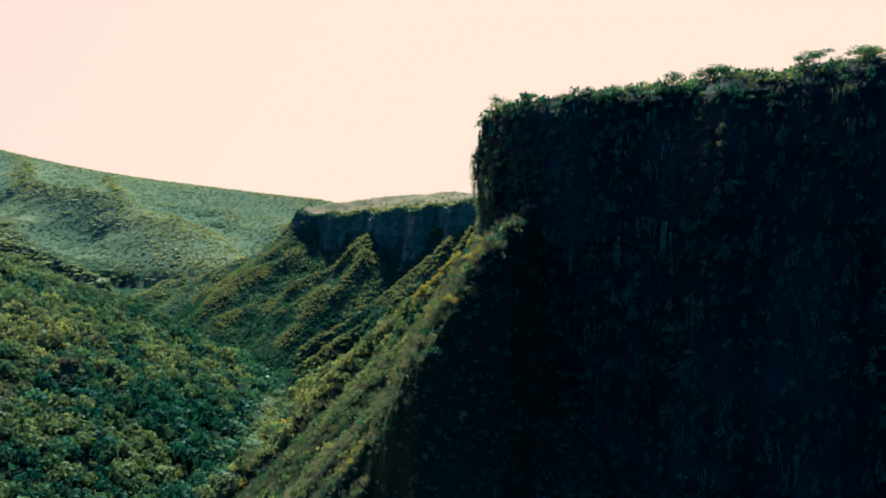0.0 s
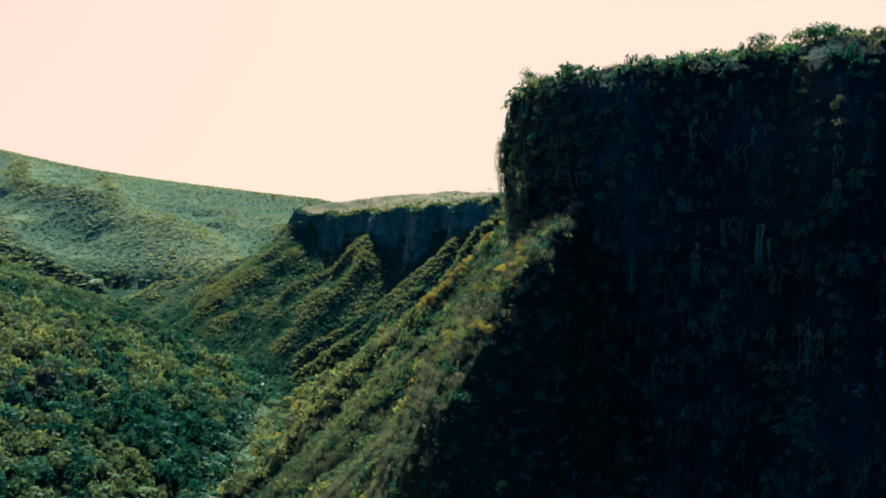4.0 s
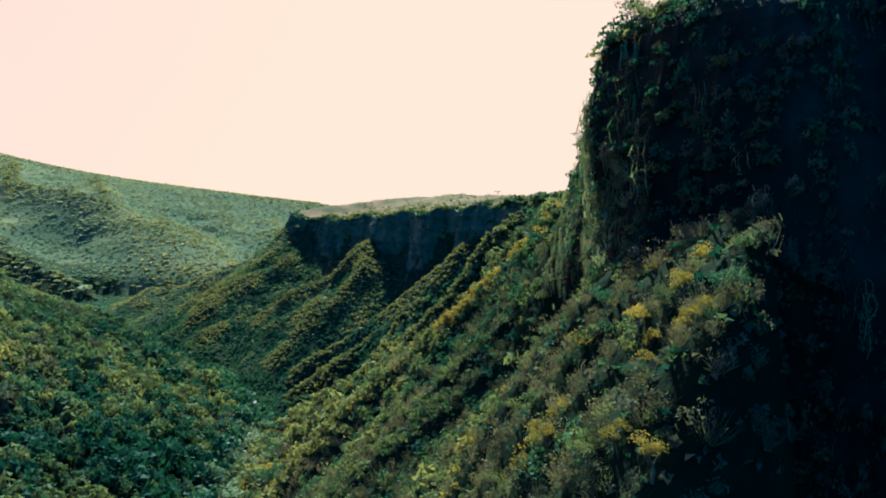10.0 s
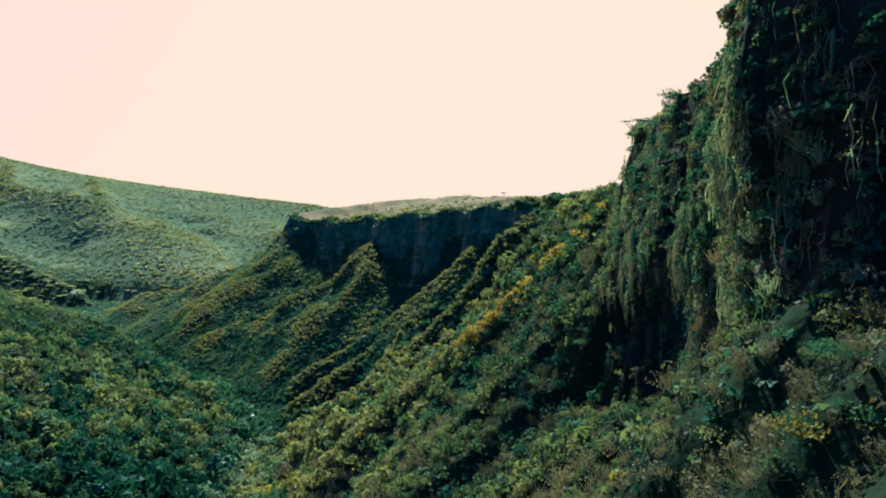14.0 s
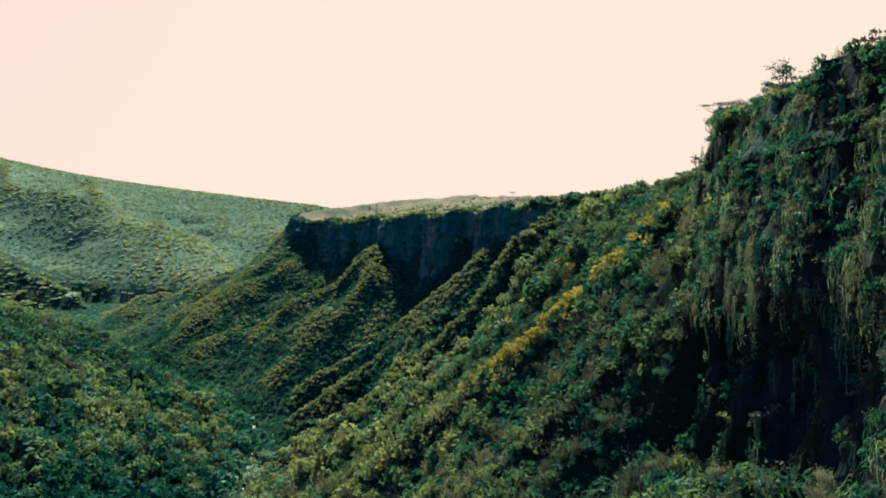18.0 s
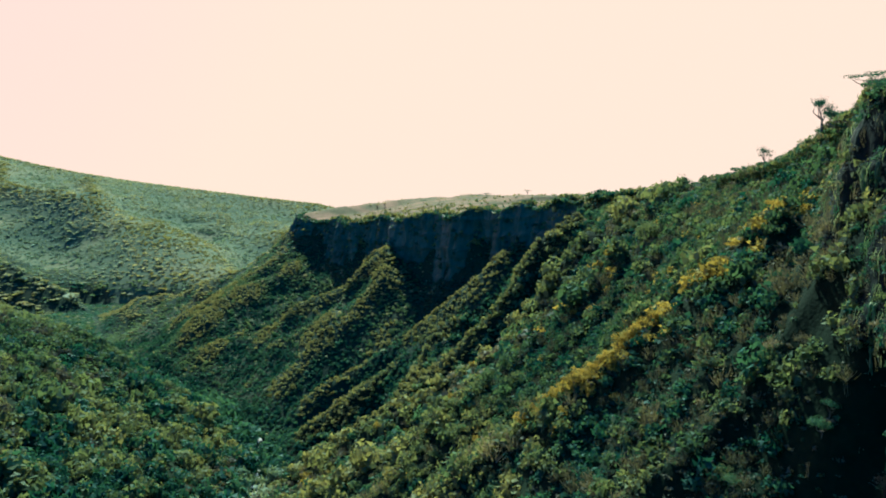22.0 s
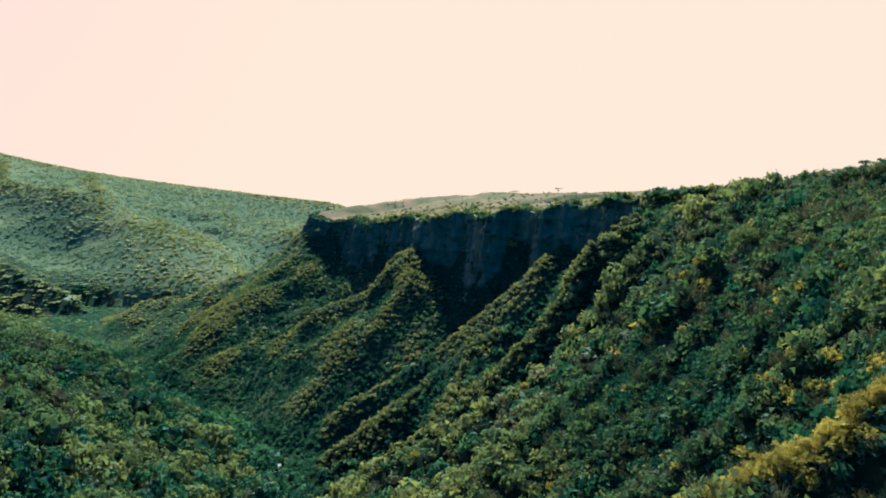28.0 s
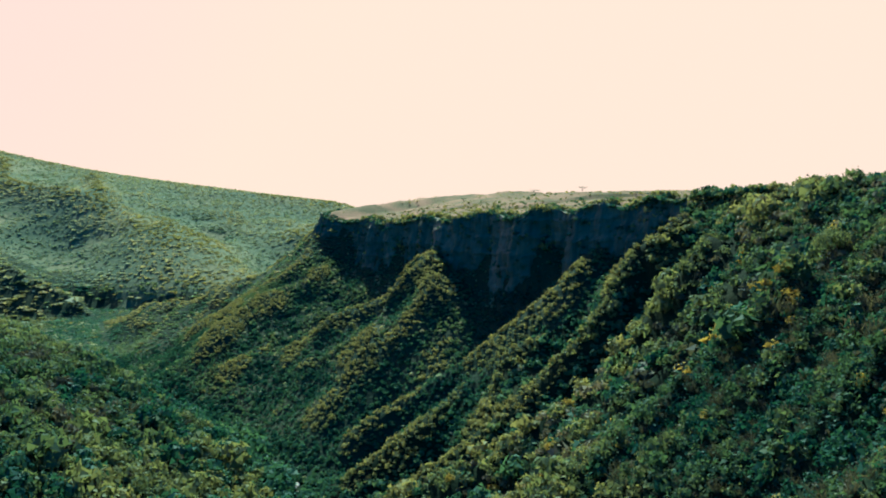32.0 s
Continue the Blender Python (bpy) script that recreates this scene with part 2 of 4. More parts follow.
SPURS = [
    [(19, 212, 148), (6, 218, 132.5), (0.7, 220.5, 126.6), (-4.4, 222, 121.5), (-12, 227, 112), (-30, 231, 94), (-62, 236, 62)],
    [(30, 335, 134), (5, 339, 107), (-20, 335, 86), (-31, 331, 79), (-60, 347, 55)],
    [(33, 396, 140), (19, 395, 123), (4, 393, 102), (-8, 391, 88), (-29, 386, 73), (-72, 392, 46)],
    [(33, 423, 146), (20, 426.5, 135), (8, 421.6, 117.6), (-4, 420, 101), (-30, 412, 76), (-58, 404, 56)]]
SPURS2 = [
    [(14, 469, 132), (-0.4, 460, 122), (-24.5, 461, 101), (-48, 468, 82), (-72, 466, 66), (-92, 455, 54)],
    [(-16, 443, 98), (-30, 447, 88), (-42, 450, 78), (-67, 431, 62), (-84, 428, 48)],
    [(-58, 556, 125), (-61.4, 546, 123.6), (-85.6, 545, 103.3), (-125, 558, 82), (-164, 569, 57), (-190, 575, 46)],
    [(-136, 690, 128), (-149, 689.5, 121.5), (-194, 711, 97), (-249, 734, 76), (-310, 766, 61), (-345, 787, 50), (-420, 850, 35)]]
BRINK = [(-30, 128), (-14, 107), (-11.5, 101), (-8, 92), (-3.5, 84.5), (0, 84), (3, 84.5), (6, 86.5), (9.5, 90), (11.5, 97), (16, 106)]      # front edge of the scrubby shelf below the cliff
SHELF = [(-30, 78), (-11.5, 112.5), (-4, 129.5), (0.3, 136.5), (4, 141.5), (6.7, 144.6), (8.4, 146), (14, 150)]      # its height across
LEFT_CREST = [(-900, 640, 230, 0, 0), (-460, 520, 150, 0, 0), (-309, 482, 116, 0, 0), (-247, 478, 90, 0, 0), (-200, 464, 75, 0, 0), (-150, 432, 59, 0, 0), (-116, 416, 40, 0, 0)]
SECOND_CREST = [(-1100, 1010, 210), (-760, 950, 148), (-523, 896, 90), (-482, 888, 76), (-442, 880, 58), (-402, 872, 37)]


def smooth_line(pts, n):
    """A Catmull-Rom curve through the points, n steps to a piece."""
    p = np.array(pts, float)
    p = np.vstack([2 * p[0] - p[1], p, 2 * p[-1] - p[-2]])
    out = []
    for i in range(1, len(p) - 2):
        for u in np.arange(n) / n:
            out.append(0.5 * (2 * p[i] + (p[i + 1] - p[i - 1]) * u + (2 * p[i - 1] - 5 * p[i] + 4 * p[i + 1] - p[i + 2]) * u * u
                              + (3 * p[i] - p[i - 1] - 3 * p[i + 1] + p[i + 2]) * u ** 3))
    out.append(p[-2])
    return np.array(out)


RIM_LINE = smooth_line(RIM + RIM2, 6)
RIM_LINE[:, 0] += 3.4 * np.sin(np.arange(len(RIM_LINE)) * 1.15) * (RIM_LINE[:, 1] > 470)
RIM_LINE[:, 2] += 2.0 * np.sin(np.arange(len(RIM_LINE)) * 1.3) * (RIM_LINE[:, 1] > 430)
STEEP = (0.72, 0.8, 0.85, 0.85, 0.85, 0.8, 0.74, 0.5)      # fall of each spur's flanks
RIVER_LINE = smooth_line(RIVER, 4)
LEFT_LINE = smooth_line(LEFT_CREST, 4)


def nearest(line, x, y):
    """The distance of each point to the line, and the line's values at the nearest place."""
    best = np.full(x.shape, 1e18)
    vals = np.zeros((line.shape[1], *x.shape))
    for a, b in zip(line[:-1], line[1:]):
        e = b[:2] - a[:2]
        u = np.clip(((x - a[0]) * e[0] + (y - a[1]) * e[1]) / (e @ e), 0, 1)
        d = (x - a[0] - u * e[0]) ** 2 + (y - a[1] - u * e[1]) ** 2
        k = d < best
        best = np.where(k, d, best)
        for j in range(line.shape[1]):
            vals[j] = np.where(k, a[j] + u * (b[j] - a[j]), vals[j])
    return np.sqrt(best), vals


def inside(poly, x, y):
    res = np.zeros(x.shape, bool)
    for a, b in zip(poly, np.roll(poly, -1, 0)):
        if a[1] != b[1]:
            res ^= ((a[1] > y) != (b[1] > y)) & (x < (b[0] - a[0]) * (y - a[1]) / (b[1] - a[1]) + a[0])
    return res


PLATEAU = np.vstack([RIM_LINE[:, :2], [(9000, 2000), (9000, -3000), (900, -310)]])
VALLEY_LEFT = np.vstack([RIVER_LINE[:, :2], [(-9000, 1600), (-9000, -3000), (-60, -3000)]])
BEHIND_LEFT = np.vstack([LEFT_LINE[:, :2], [(-116, 5000), (-9000, 5000), (-9000, 1500)]])

LATTICE = np.random.RandomState(7).rand(256, 256)


def value_noise(x, y):
    xi, yi = np.floor(x).astype(int), np.floor(y).astype(int)
    u, v = x - xi, y - yi
    u, v = u * u * (3 - 2 * u), v * v * (3 - 2 * v)
    g = lambda i, j: LATTICE[(xi + i) % 256, (yi + j) % 256]
    return (g(0, 0) * (1 - u) + g(1, 0) * u) * (1 - v) + (g(0, 1) * (1 - u) + g(1, 1) * u) * v - 0.5


def fractal(x, y, size, octaves=4):
    total, amp = 0, 1.0
    for k in range(octaves):
        total = total + amp * value_noise(x / size * 2 ** k + 17.3 * k, y / size * 2 ** k + 5.1 * k)
        amp *= 0.5
    return total


def smax(a, b, k):
    h = np.clip(0.5 + 0.5 * (a - b) / k, 0, 1)
    return b + (a - b) * h + k * h * (1 - h)


def step(a, b, v):
    u = np.clip((v - a) / (b - a), 0, 1)
    return u * u * (3 - 2 * u)


def hollow(y):
    """How deep the dark recess cuts into the near cliff behind its corner."""
    return (4.2 + 1.5 * np.sin(0.9 * y)) * step(136, 143, y) * step(184, 174, y)


def land(x, y):
    """The height of the ground; and how it lies: distance outside the rim (inside: minus)."""
    x, y = np.asarray(x, float), np.asarray(y, float)
    sway = 5 + 3 * step(470, 540, y)
    wx = x + sway * fractal(x, y, 45)
    wy = y + sway * fractal(x + 300, y, 45)
    d, rv = nearest(RIM_LINE, x + 2.0 * fractal(x, y, 14, 3), y + 2.0 * fractal(x - 90, y, 14, 3))
    top = inside(PLATEAU, x, y)
    r, qv = nearest(RIVER_LINE, x, y)
    zrim, foot, reach = rv[2], rv[3], rv[4]
    base = qv[2]
    # right side: talus between the cliff's foot and the river
    dd = np.maximum(d - reach, 0)
    a = r / np.maximum(r + dd, 1e-6)
    power = 1.0 + 0.75 * step(220, 420, rv[1]) + 0.2 * step(440, 520, rv[1]) - 0.1 * step(120, 60, rv[1])
    power = power + 0.2 * step(188, 212, rv[1]) * step(330, 260, rv[1])
    talus = base + (foot - base) * a ** power
    cave = hollow(rv[1])
    u = np.clip((np.where(top, -d, d) + 3.2 + cave) / (reach + 2.2), 0, 1)
    cliff = zrim + (foot - zrim) * u ** 0.85
    right = np.where(d < reach, np.maximum(cliff, foot), talus)
    ribs = 31 * np.abs(fractal(x * 0.22 + 40, y + 0.12 * x, 34, 3)) - 3.2
    right = right - ribs * step(4, 25, dd) * step(5, 40, r) * step(222, 250, y) * step(440, 400, y)
    for k, (spur, fall) in enumerate(zip(SPURS + SPURS2, STEEP)):
        line = np.array(spur, float)
        sd, sv = nearest(line, wx, wy)
        lee = np.where(wy < sv[1], 1.0 + 0.12 * (k > 1) * (k < 7) + 0.35 * (k == 0), 1.0 - 0.12 * (k > 1))      # steeper down the valley
        away = np.maximum(sd - 1.5, 0)
        ease = 13.0 if 1 < k < 7 else 400.0                     # the flank eases towards its foot
        ridge = sv[2] - fall * lee * np.minimum(away, ease) - 0.62 * np.maximum(away - ease, 0) + 1.0
        right = np.where(top, right, smax(right, ridge, 4.0 if k < 4 else 5.0))
    # the shelf below the near cliff, sheer towards its front
    bx, by = 0.5 * (x + wx), 0.5 * (y + wy)
    brink, shelf = np.array(BRINK, float), np.array(SHELF, float)
    before = np.interp(bx, brink[:, 0], brink[:, 1]) - by
    ledge = np.interp(bx, shelf[:, 0], shelf[:, 1]) - 3.6 * np.maximum(before, 0) - 0.8 * np.maximum(by - 116, 0) - 0.8 * np.maximum(by - 119, 0)
    right = np.where(top, right, smax(right, ledge, 3.0))
    # short rock steps that face down the valley
    part = ((y + 7 * fractal(x + 60, y - 20, 18, 3) + 0.3 * x) / 8.5) % 1
    near = step(60, 80, y) * step(206, 190, y) * step(-40, -28, x) * step(2, 6, d)
    right = right + near * 3.4 * (step(0, 0.3, part) - part - 0.35)
    right = np.where(y > 420, -smax(-right, -(base + 0.95 * r + 1.5), 5.0), right)
    right = right + (3.2 + 5 * step(440, 540, y)) * fractal(x, y, 28) * step(2, 25, dd) * step(3, 25, r)
    rise = step(450, 620, rv[1]) * 0.16 * np.minimum(d, 115) + (1 - step(450, 620, rv[1])) * 0.012 * np.minimum(d, 300)
    flat = zrim + rise + 1.8 * fractal(x, y, 40) * step(2, 20, d)
    flat = smax(flat, 246 - 0.5 * np.hypot(x - 905, (y - 2569) * 0.8), 25.0)
    flat = flat - 0.06 * np.maximum(d - 130, 0) * step(450, 620, rv[1])
    # left side: the rounded hill and its silhouette crest
    hill = base + 84 * (1 - np.exp(-(np.maximum(r - 4, 0) / 75) ** 1.25)) + 0.1 * np.maximum(r - 150, 0)
    cd, cv = nearest(LEFT_LINE, x, y)
    behind = inside(BEHIND_LEFT, x, y)
    cap = np.where(behind, cv[2] - 0.5 * cd, cv[2] + 0.34 * cd)
    left = -smax(-hill, -cap, 6.0)
    left = left + 9 * fractal(wx, wy, 70, 3) * step(15, 70, r) + 2.5 * fractal(x, y, 20, 2) * step(8, 40, r)
    left = np.maximum(left, base + 0.015 * r)
    left = np.where(behind, smax(left, base + 0.01 * r, 3.0), left)
    line = np.array(SECOND_CREST, float)
    sd, sv = nearest(line, wx, wy)
    left = smax(left, sv[2] - 0.6 * sd, 4.0)
    # far hill across the end of the valley
    crest = 166 - 0.108 * (x + 320) + 0.00003 * np.maximum(-x - 320, 0) ** 2 + 0.0001 * np.maximum(-x - 650, 0) ** 2 - 0.15 * np.maximum(x + 260, 0)
    crest = np.clip(crest, 60, 420)
    far_side = (y > 400) & ~top
    far_u = np.clip((y + 0.25 * (x + 400) - 925) / 560, 0, 3)
    gully = 0.3 - 1.5 * np.abs(fractal(x * 0.9 + 0.45 * y, y * 0.4, 290, 3)) + 0.15 * fractal(x, y, 70, 3)
    far = 36 + (crest - 36) * (0.35 * np.minimum(far_u, 1) + 0.65 * np.minimum(far_u, 1) ** 0.42) - 200 * np.maximum(far_u - 1.06, 0) + 135 * gully * np.clip(far_u * (0.97 - far_u) * 3.2, 0, 1)
    lefty = inside(VALLEY_LEFT, x, y)
    z = np.where(top, np.where(d < 3.2 + cave, np.minimum(flat, cliff), flat), np.where(lefty, left, right))
    z = np.where(far_side, np.maximum(z, far), z)
    return z, np.where(top, -d, d), r, lefty


def graded(spans):
    """Grid lines: (end, step) spans, one after the other."""
    v = [spans[0]]
    for end, st in spans[1:]:
        n = max(1, int(round((end - v[-1]) / st)))
        v += list(np.linspace(v[-1], end, n + 1)[1:])
    return np.array(v)


def grid_mesh(name, xs, ys, zs, mat):
    nx, ny = len(xs), len(ys)
    gx, gy = np.meshgrid(xs, ys, indexing="ij")
    co = np.stack([gx, gy, zs], -1).reshape(-1, 3)
    i, j = np.meshgrid(np.arange(nx - 1), np.arange(ny - 1), indexing="ij")
    v = (i * ny + j).ravel()
    quads = np.stack([v, v + ny, v + ny + 1, v + 1], -1)
    return raw_mesh(name, co, quads, [mat])


def raw_mesh(name, co, quads, mats, slots=None, tint=None, smooth=True):
    """A mesh of quads, or of triangles, straight from arrays."""
    me = bpy.data.meshes.new(name)
    k = quads.shape[1]
    me.vertices.add(len(co))
    me.vertices.foreach_set("co", np.ascontiguousarray(co, np.float32).ravel())
    me.loops.add(quads.size)
    me.loops.foreach_set("vertex_index", np.ascontiguousarray(quads, np.int32).ravel())
    me.polygons.add(len(quads))
    me.polygons.foreach_set("loop_start", np.arange(0, quads.size, k, dtype=np.int32))
    me.polygons.foreach_set("use_smooth", np.full(len(quads), smooth))
    for m in mats:
        me.materials.append(m)
    if slots is not None:
        me.polygons.foreach_set("material_index", np.ascontiguousarray(slots, np.int32))
    if tint is not None:
        me.attributes.new("tint", "FLOAT", "POINT").data.foreach_set("value", np.ascontiguousarray(tint, np.float32))
    me.update(calc_edges=True)
    return me


GX = graded([-4500, (-1500, 150), (-700, 25), (-330, 9), (-200, 3.2), (-120, 2.4), (-22, 1.9), (30, 0.9), (80, 1.9), (200, 7), (600, 30), (1150, 28), (1500, 100), (4500, 300)])
GY = graded([-3000, (-300, 150), (0, 15), (44, 4), (200, 1.0), (330, 1.9), (660, 2.6), (960, 9), (1700, 20), (2300, 150), (2800, 40), (4500, 200)])
gxx, gyy = np.meshgrid(GX, GY, indexing="ij")
gz, gd, gr, gl_side = land(gxx, gyy)
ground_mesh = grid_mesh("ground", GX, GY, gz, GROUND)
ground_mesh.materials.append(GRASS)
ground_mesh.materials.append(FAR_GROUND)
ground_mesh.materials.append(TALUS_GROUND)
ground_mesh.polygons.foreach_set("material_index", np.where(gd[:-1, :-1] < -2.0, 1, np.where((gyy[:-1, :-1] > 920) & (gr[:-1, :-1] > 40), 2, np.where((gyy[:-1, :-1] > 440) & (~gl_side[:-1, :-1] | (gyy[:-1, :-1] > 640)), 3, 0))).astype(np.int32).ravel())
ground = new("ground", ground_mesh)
tagged(ground, "scrub-covered canyon slopes and plateau of brown earth", "ground", kind="structure")


def resample(line, gap):
    seg = np.hypot(*np.diff(line[:, :2], axis=0).T)
    s = np.concatenate([[0], np.cumsum(seg)])
    at = np.arange(0, s[-1], gap)
    return np.stack([np.interp(at, s, line[:, k]) for k in range(line.shape[1])], -1), at


def cliff_sheet(name, part_of_rim, gap, rows, rough, label, mat, cover):
    """A rock wall under the rim: fluted, with ledges, bulging over its foot."""
    p, s = resample(part_of_rim, gap)
    t = np.gradient(p[:, :2], axis=0)
    t /= np.hypot(*t.T)[:, None]
    out = np.stack([-t[:, 1], t[:, 0]], -1)
    v = np.linspace(0, 1, rows)
    S, V = np.meshgrid(s, v, indexing="ij")
    z = p[:, 2:3] + 0.4 - (p[:, 2:3] - p[:, 3:4] + 8) * V
    lip = np.exp(-((p[:, 1:2] - 116) / 16) ** 2) * np.exp(-((p[:, 0:1] - 8) / 10) ** 2)
    off = p[:, 4:5] * V ** (0.65 + 0.6 * step(178, 190, p[:, 1:2]) + 0.2 * step(112, 118, p[:, 1:2])) + 0.6 * np.sin(np.pi * np.minimum(V * 1.6, 1)) + lip * 1.2 * np.sin(np.pi * np.clip(V * 2.6, 0, 1))
    off = off - hollow(p[:, 1:2]) * step(0.44, 0.6, V)
    off = off + rough * (2.6 * fractal(S, z * 0.5, 13, 3) + 2.0 * fractal(S + 70, z * 0.1, 4.2, 3) + 0.7 * fractal(S * 1.0, z * 1.6 + 33, 5, 3))
    ledge = np.abs((z * 0.11 + 0.5 * fractal(S, z, 30, 2)) % 1 - 0.5)
    off = off + rough * 0.45 * step(0.3, 0.5, ledge)
    x = p[:, 0:1] + out[:, 0:1] * off
    y = p[:, 1:2] + out[:, 1:2] * off
    co = np.stack([x, y, z], -1)
    cap = np.concatenate([p[:, :2] - out * cover, p[:, 2:3] + 0.2 - 0.1 * (cover < 5)], 1)[:, None]
    co = np.concatenate([cap, co], 1)
    n, m = co.shape[:2]
    i, j = np.meshgrid(np.arange(n - 1), np.arange(m - 1), indexing="ij")
    k = (i * m + j).ravel()
    quads = np.stack([k, k + 1, k + m + 1, k + m], -1)
    ob = new(name, raw_mesh(name, co.reshape(-1, 3), quads, [mat], smooth=False))
    tagged(ob, label, "cliff", kind="structure")
    return co[:, 1:], out


NEAR_RIM = RIM_LINE[6:12 * 6 + 1]
MESA_RIM = RIM_LINE[17 * 6 + 2:23 * 6 + 4]
near_wall, near_out = cliff_sheet("cliff_near", NEAR_RIM, 0.9, 60, 1.0, "tall shaded basalt cliff streaked with plants", ROCK, 11.0)
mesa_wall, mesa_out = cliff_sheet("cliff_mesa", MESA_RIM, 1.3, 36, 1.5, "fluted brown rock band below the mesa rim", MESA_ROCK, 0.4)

# ---- plants: pieces ----


def crown(rs, blobs, leaves, leaf, spread=0.55, low=0.35, flat=0.75, loose=0.4):
    """A leafy crown about 1 in radius, its foot at 0: leaf clumps on a few uneven lobes, as triangles."""
    V, F, n = [], [], 0
    lobes = []
    for b in range(blobs):
        ang = rs.rand() * 6.283
        rad = spread * math.sqrt(0.15 + 0.85 * rs.rand()) if b else 0.1
        c = np.array([math.cos(ang) * rad, math.sin(ang) * rad, low + 0.5 * rs.rand() * flat + (0.3 * flat if b == 0 else 0)])
        lobes.append((c, np.array([1, 1, flat]) * (0.34 + 0.22 * rs.rand()) * (1.2 if b == 0 else 1)))
    for k in range(leaves):
        c, s = lobes[rs.randint(blobs)]
        d = rs.randn(3)
        d[2] = abs(d[2]) * 1.1 - 0.35
        d /= np.linalg.norm(d)
        p = c + d * s * (0.6 + 0.5 * rs.rand() ** 0.6)
        nor = d + loose * rs.randn(3)
        a = np.cross(nor, rs.randn(3))
        a /= np.linalg.norm(a)
        b2 = np.cross(nor, a)
        b2 /= np.linalg.norm(b2)
        w, h = leaf * (0.5 + 0.9 * rs.rand()), leaf * (0.5 + 0.9 * rs.rand())
        V.append(np.array([p - a * w - b2 * h * 0.6, p + a * w - b2 * h * 0.5, p + b2 * h * 1.1 + a * w * 0.3 * rs.randn()]))
        F.append(np.array([(0, 1, 2)]) + n)
        n += 3
    return np.vstack(V), np.vstack(F)


def twigs(rs, count, leaves, width=0.022):
    """A bare, brushy shrub: thin forking twigs and a few dry leaves."""
    V, F, n = [], [], 0
    for k in range(count):
        ang, tilt = rs.rand() * 6.283, 0.15 + 0.9 * rs.rand()
        d = np.array([math.cos(ang) * math.sin(tilt), math.sin(ang) * math.sin(tilt), math.cos(tilt)])
        a = np.array([rs.randn() * 0.12, rs.randn() * 0.12, 0.05]) + d * 0.5 * rs.rand()
        b = a + d * (0.35 + 0.5 * rs.rand()) + rs.randn(3) * 0.1
        side = np.cross(d, rs.randn(3))
        side *= width / np.linalg.norm(side)
        V.append(np.array([a - side, a + side, b + side * 0.5, b - side * 0.5]))
        F.append(np.array([(0, 1, 2), (0, 2, 3)]) + n)
        n += 4
    v, f = crown(rs, 4, leaves, 0.07, 0.55, 0.45, 0.8, 0.9)
    return np.vstack(V + [v]), np.vstack(F + [f + n])


def tube(points, radii, sides=6):
    """A bent, tapering stem as triangles."""
    pts = np.array(points, float)
    t = np.gradient(pts, axis=0)
    t /= np.linalg.norm(t, axis=1)[:, None] + 1e-9
    ref = np.array([0.31, 0.9, 0.3])
    a = np.cross(t, ref)
    a /= np.linalg.norm(a, axis=1)[:, None] + 1e-9
    b = np.cross(t, a)
    ang = np.arange(sides) / sides * 6.2832
    ring = pts[:, None] + np.array(radii)[:, None, None] * (np.cos(ang)[None, :, None] * a[:, None] + np.sin(ang)[None, :, None] * b[:, None])
    v = ring.reshape(-1, 3)
    f = []
    for i in range(len(pts) - 1):
        for k in range(sides):
            p, q = i * sides + k, i * sides + (k + 1) % sides
            f += [(p, q, q + sides), (p, q + sides, p + sides)]
    top = (len(pts) - 1) * sides
    f += [(top, top + k, top + k + 1) for k in range(1, sides - 1)]
    return v, np.array(f)


def joined(pieces):
    V, F, n = [], [], 0
    for v, f in pieces:
        V.append(v)
        F.append(f + n)
        n += len(v)
    return np.vstack(V), np.vstack(F)


def hanging_stem(rs, length, radius, reach):
    """A cactus stem that leaves the rock, arches over and hangs."""
    ang = rs.randn() * 0.7
    pts = []
    for u in np.linspace(0, 1, 11):
        if u < 0.35:
            k = u / 0.35
            x, z = reach * math.sin(k * 1.57), reach * 0.9 * math.sin(k * 2.4)
        else:
            k = (u - 0.35) / 0.65
            x, z = reach * (1 + 0.12 * math.sin(k * 5 + ang)), reach * 0.6 - length * k
        pts.append((x * math.sin(ang) + 0.06 * rs.randn(), -x * math.cos(ang) + 0.06 * rs.randn(), z))
    return tube(pts, [radius * (1.0 if u < 0.8 else 1.2 - 0.9 * (u - 0.8) / 0.2) * (0.85 + 0.3 * rs.rand()) for u in np.linspace(0, 1, 11)], 5)


def upright_stem(rs, height, radius):
    lean = rs.randn(2) * 0.12
    base = rs.randn(2) * 0.55
    pts = [(base[0] + lean[0] * u * height + 0.05 * rs.randn(), base[1] + lean[1] * u * height + 0.05 * rs.randn(), u * height - 0.3) for u in np.linspace(0, 1, 6)]
    return tube(pts, [radius * r for r in (0.8, 1, 1.05, 1, 0.9, 0.35)], 7)


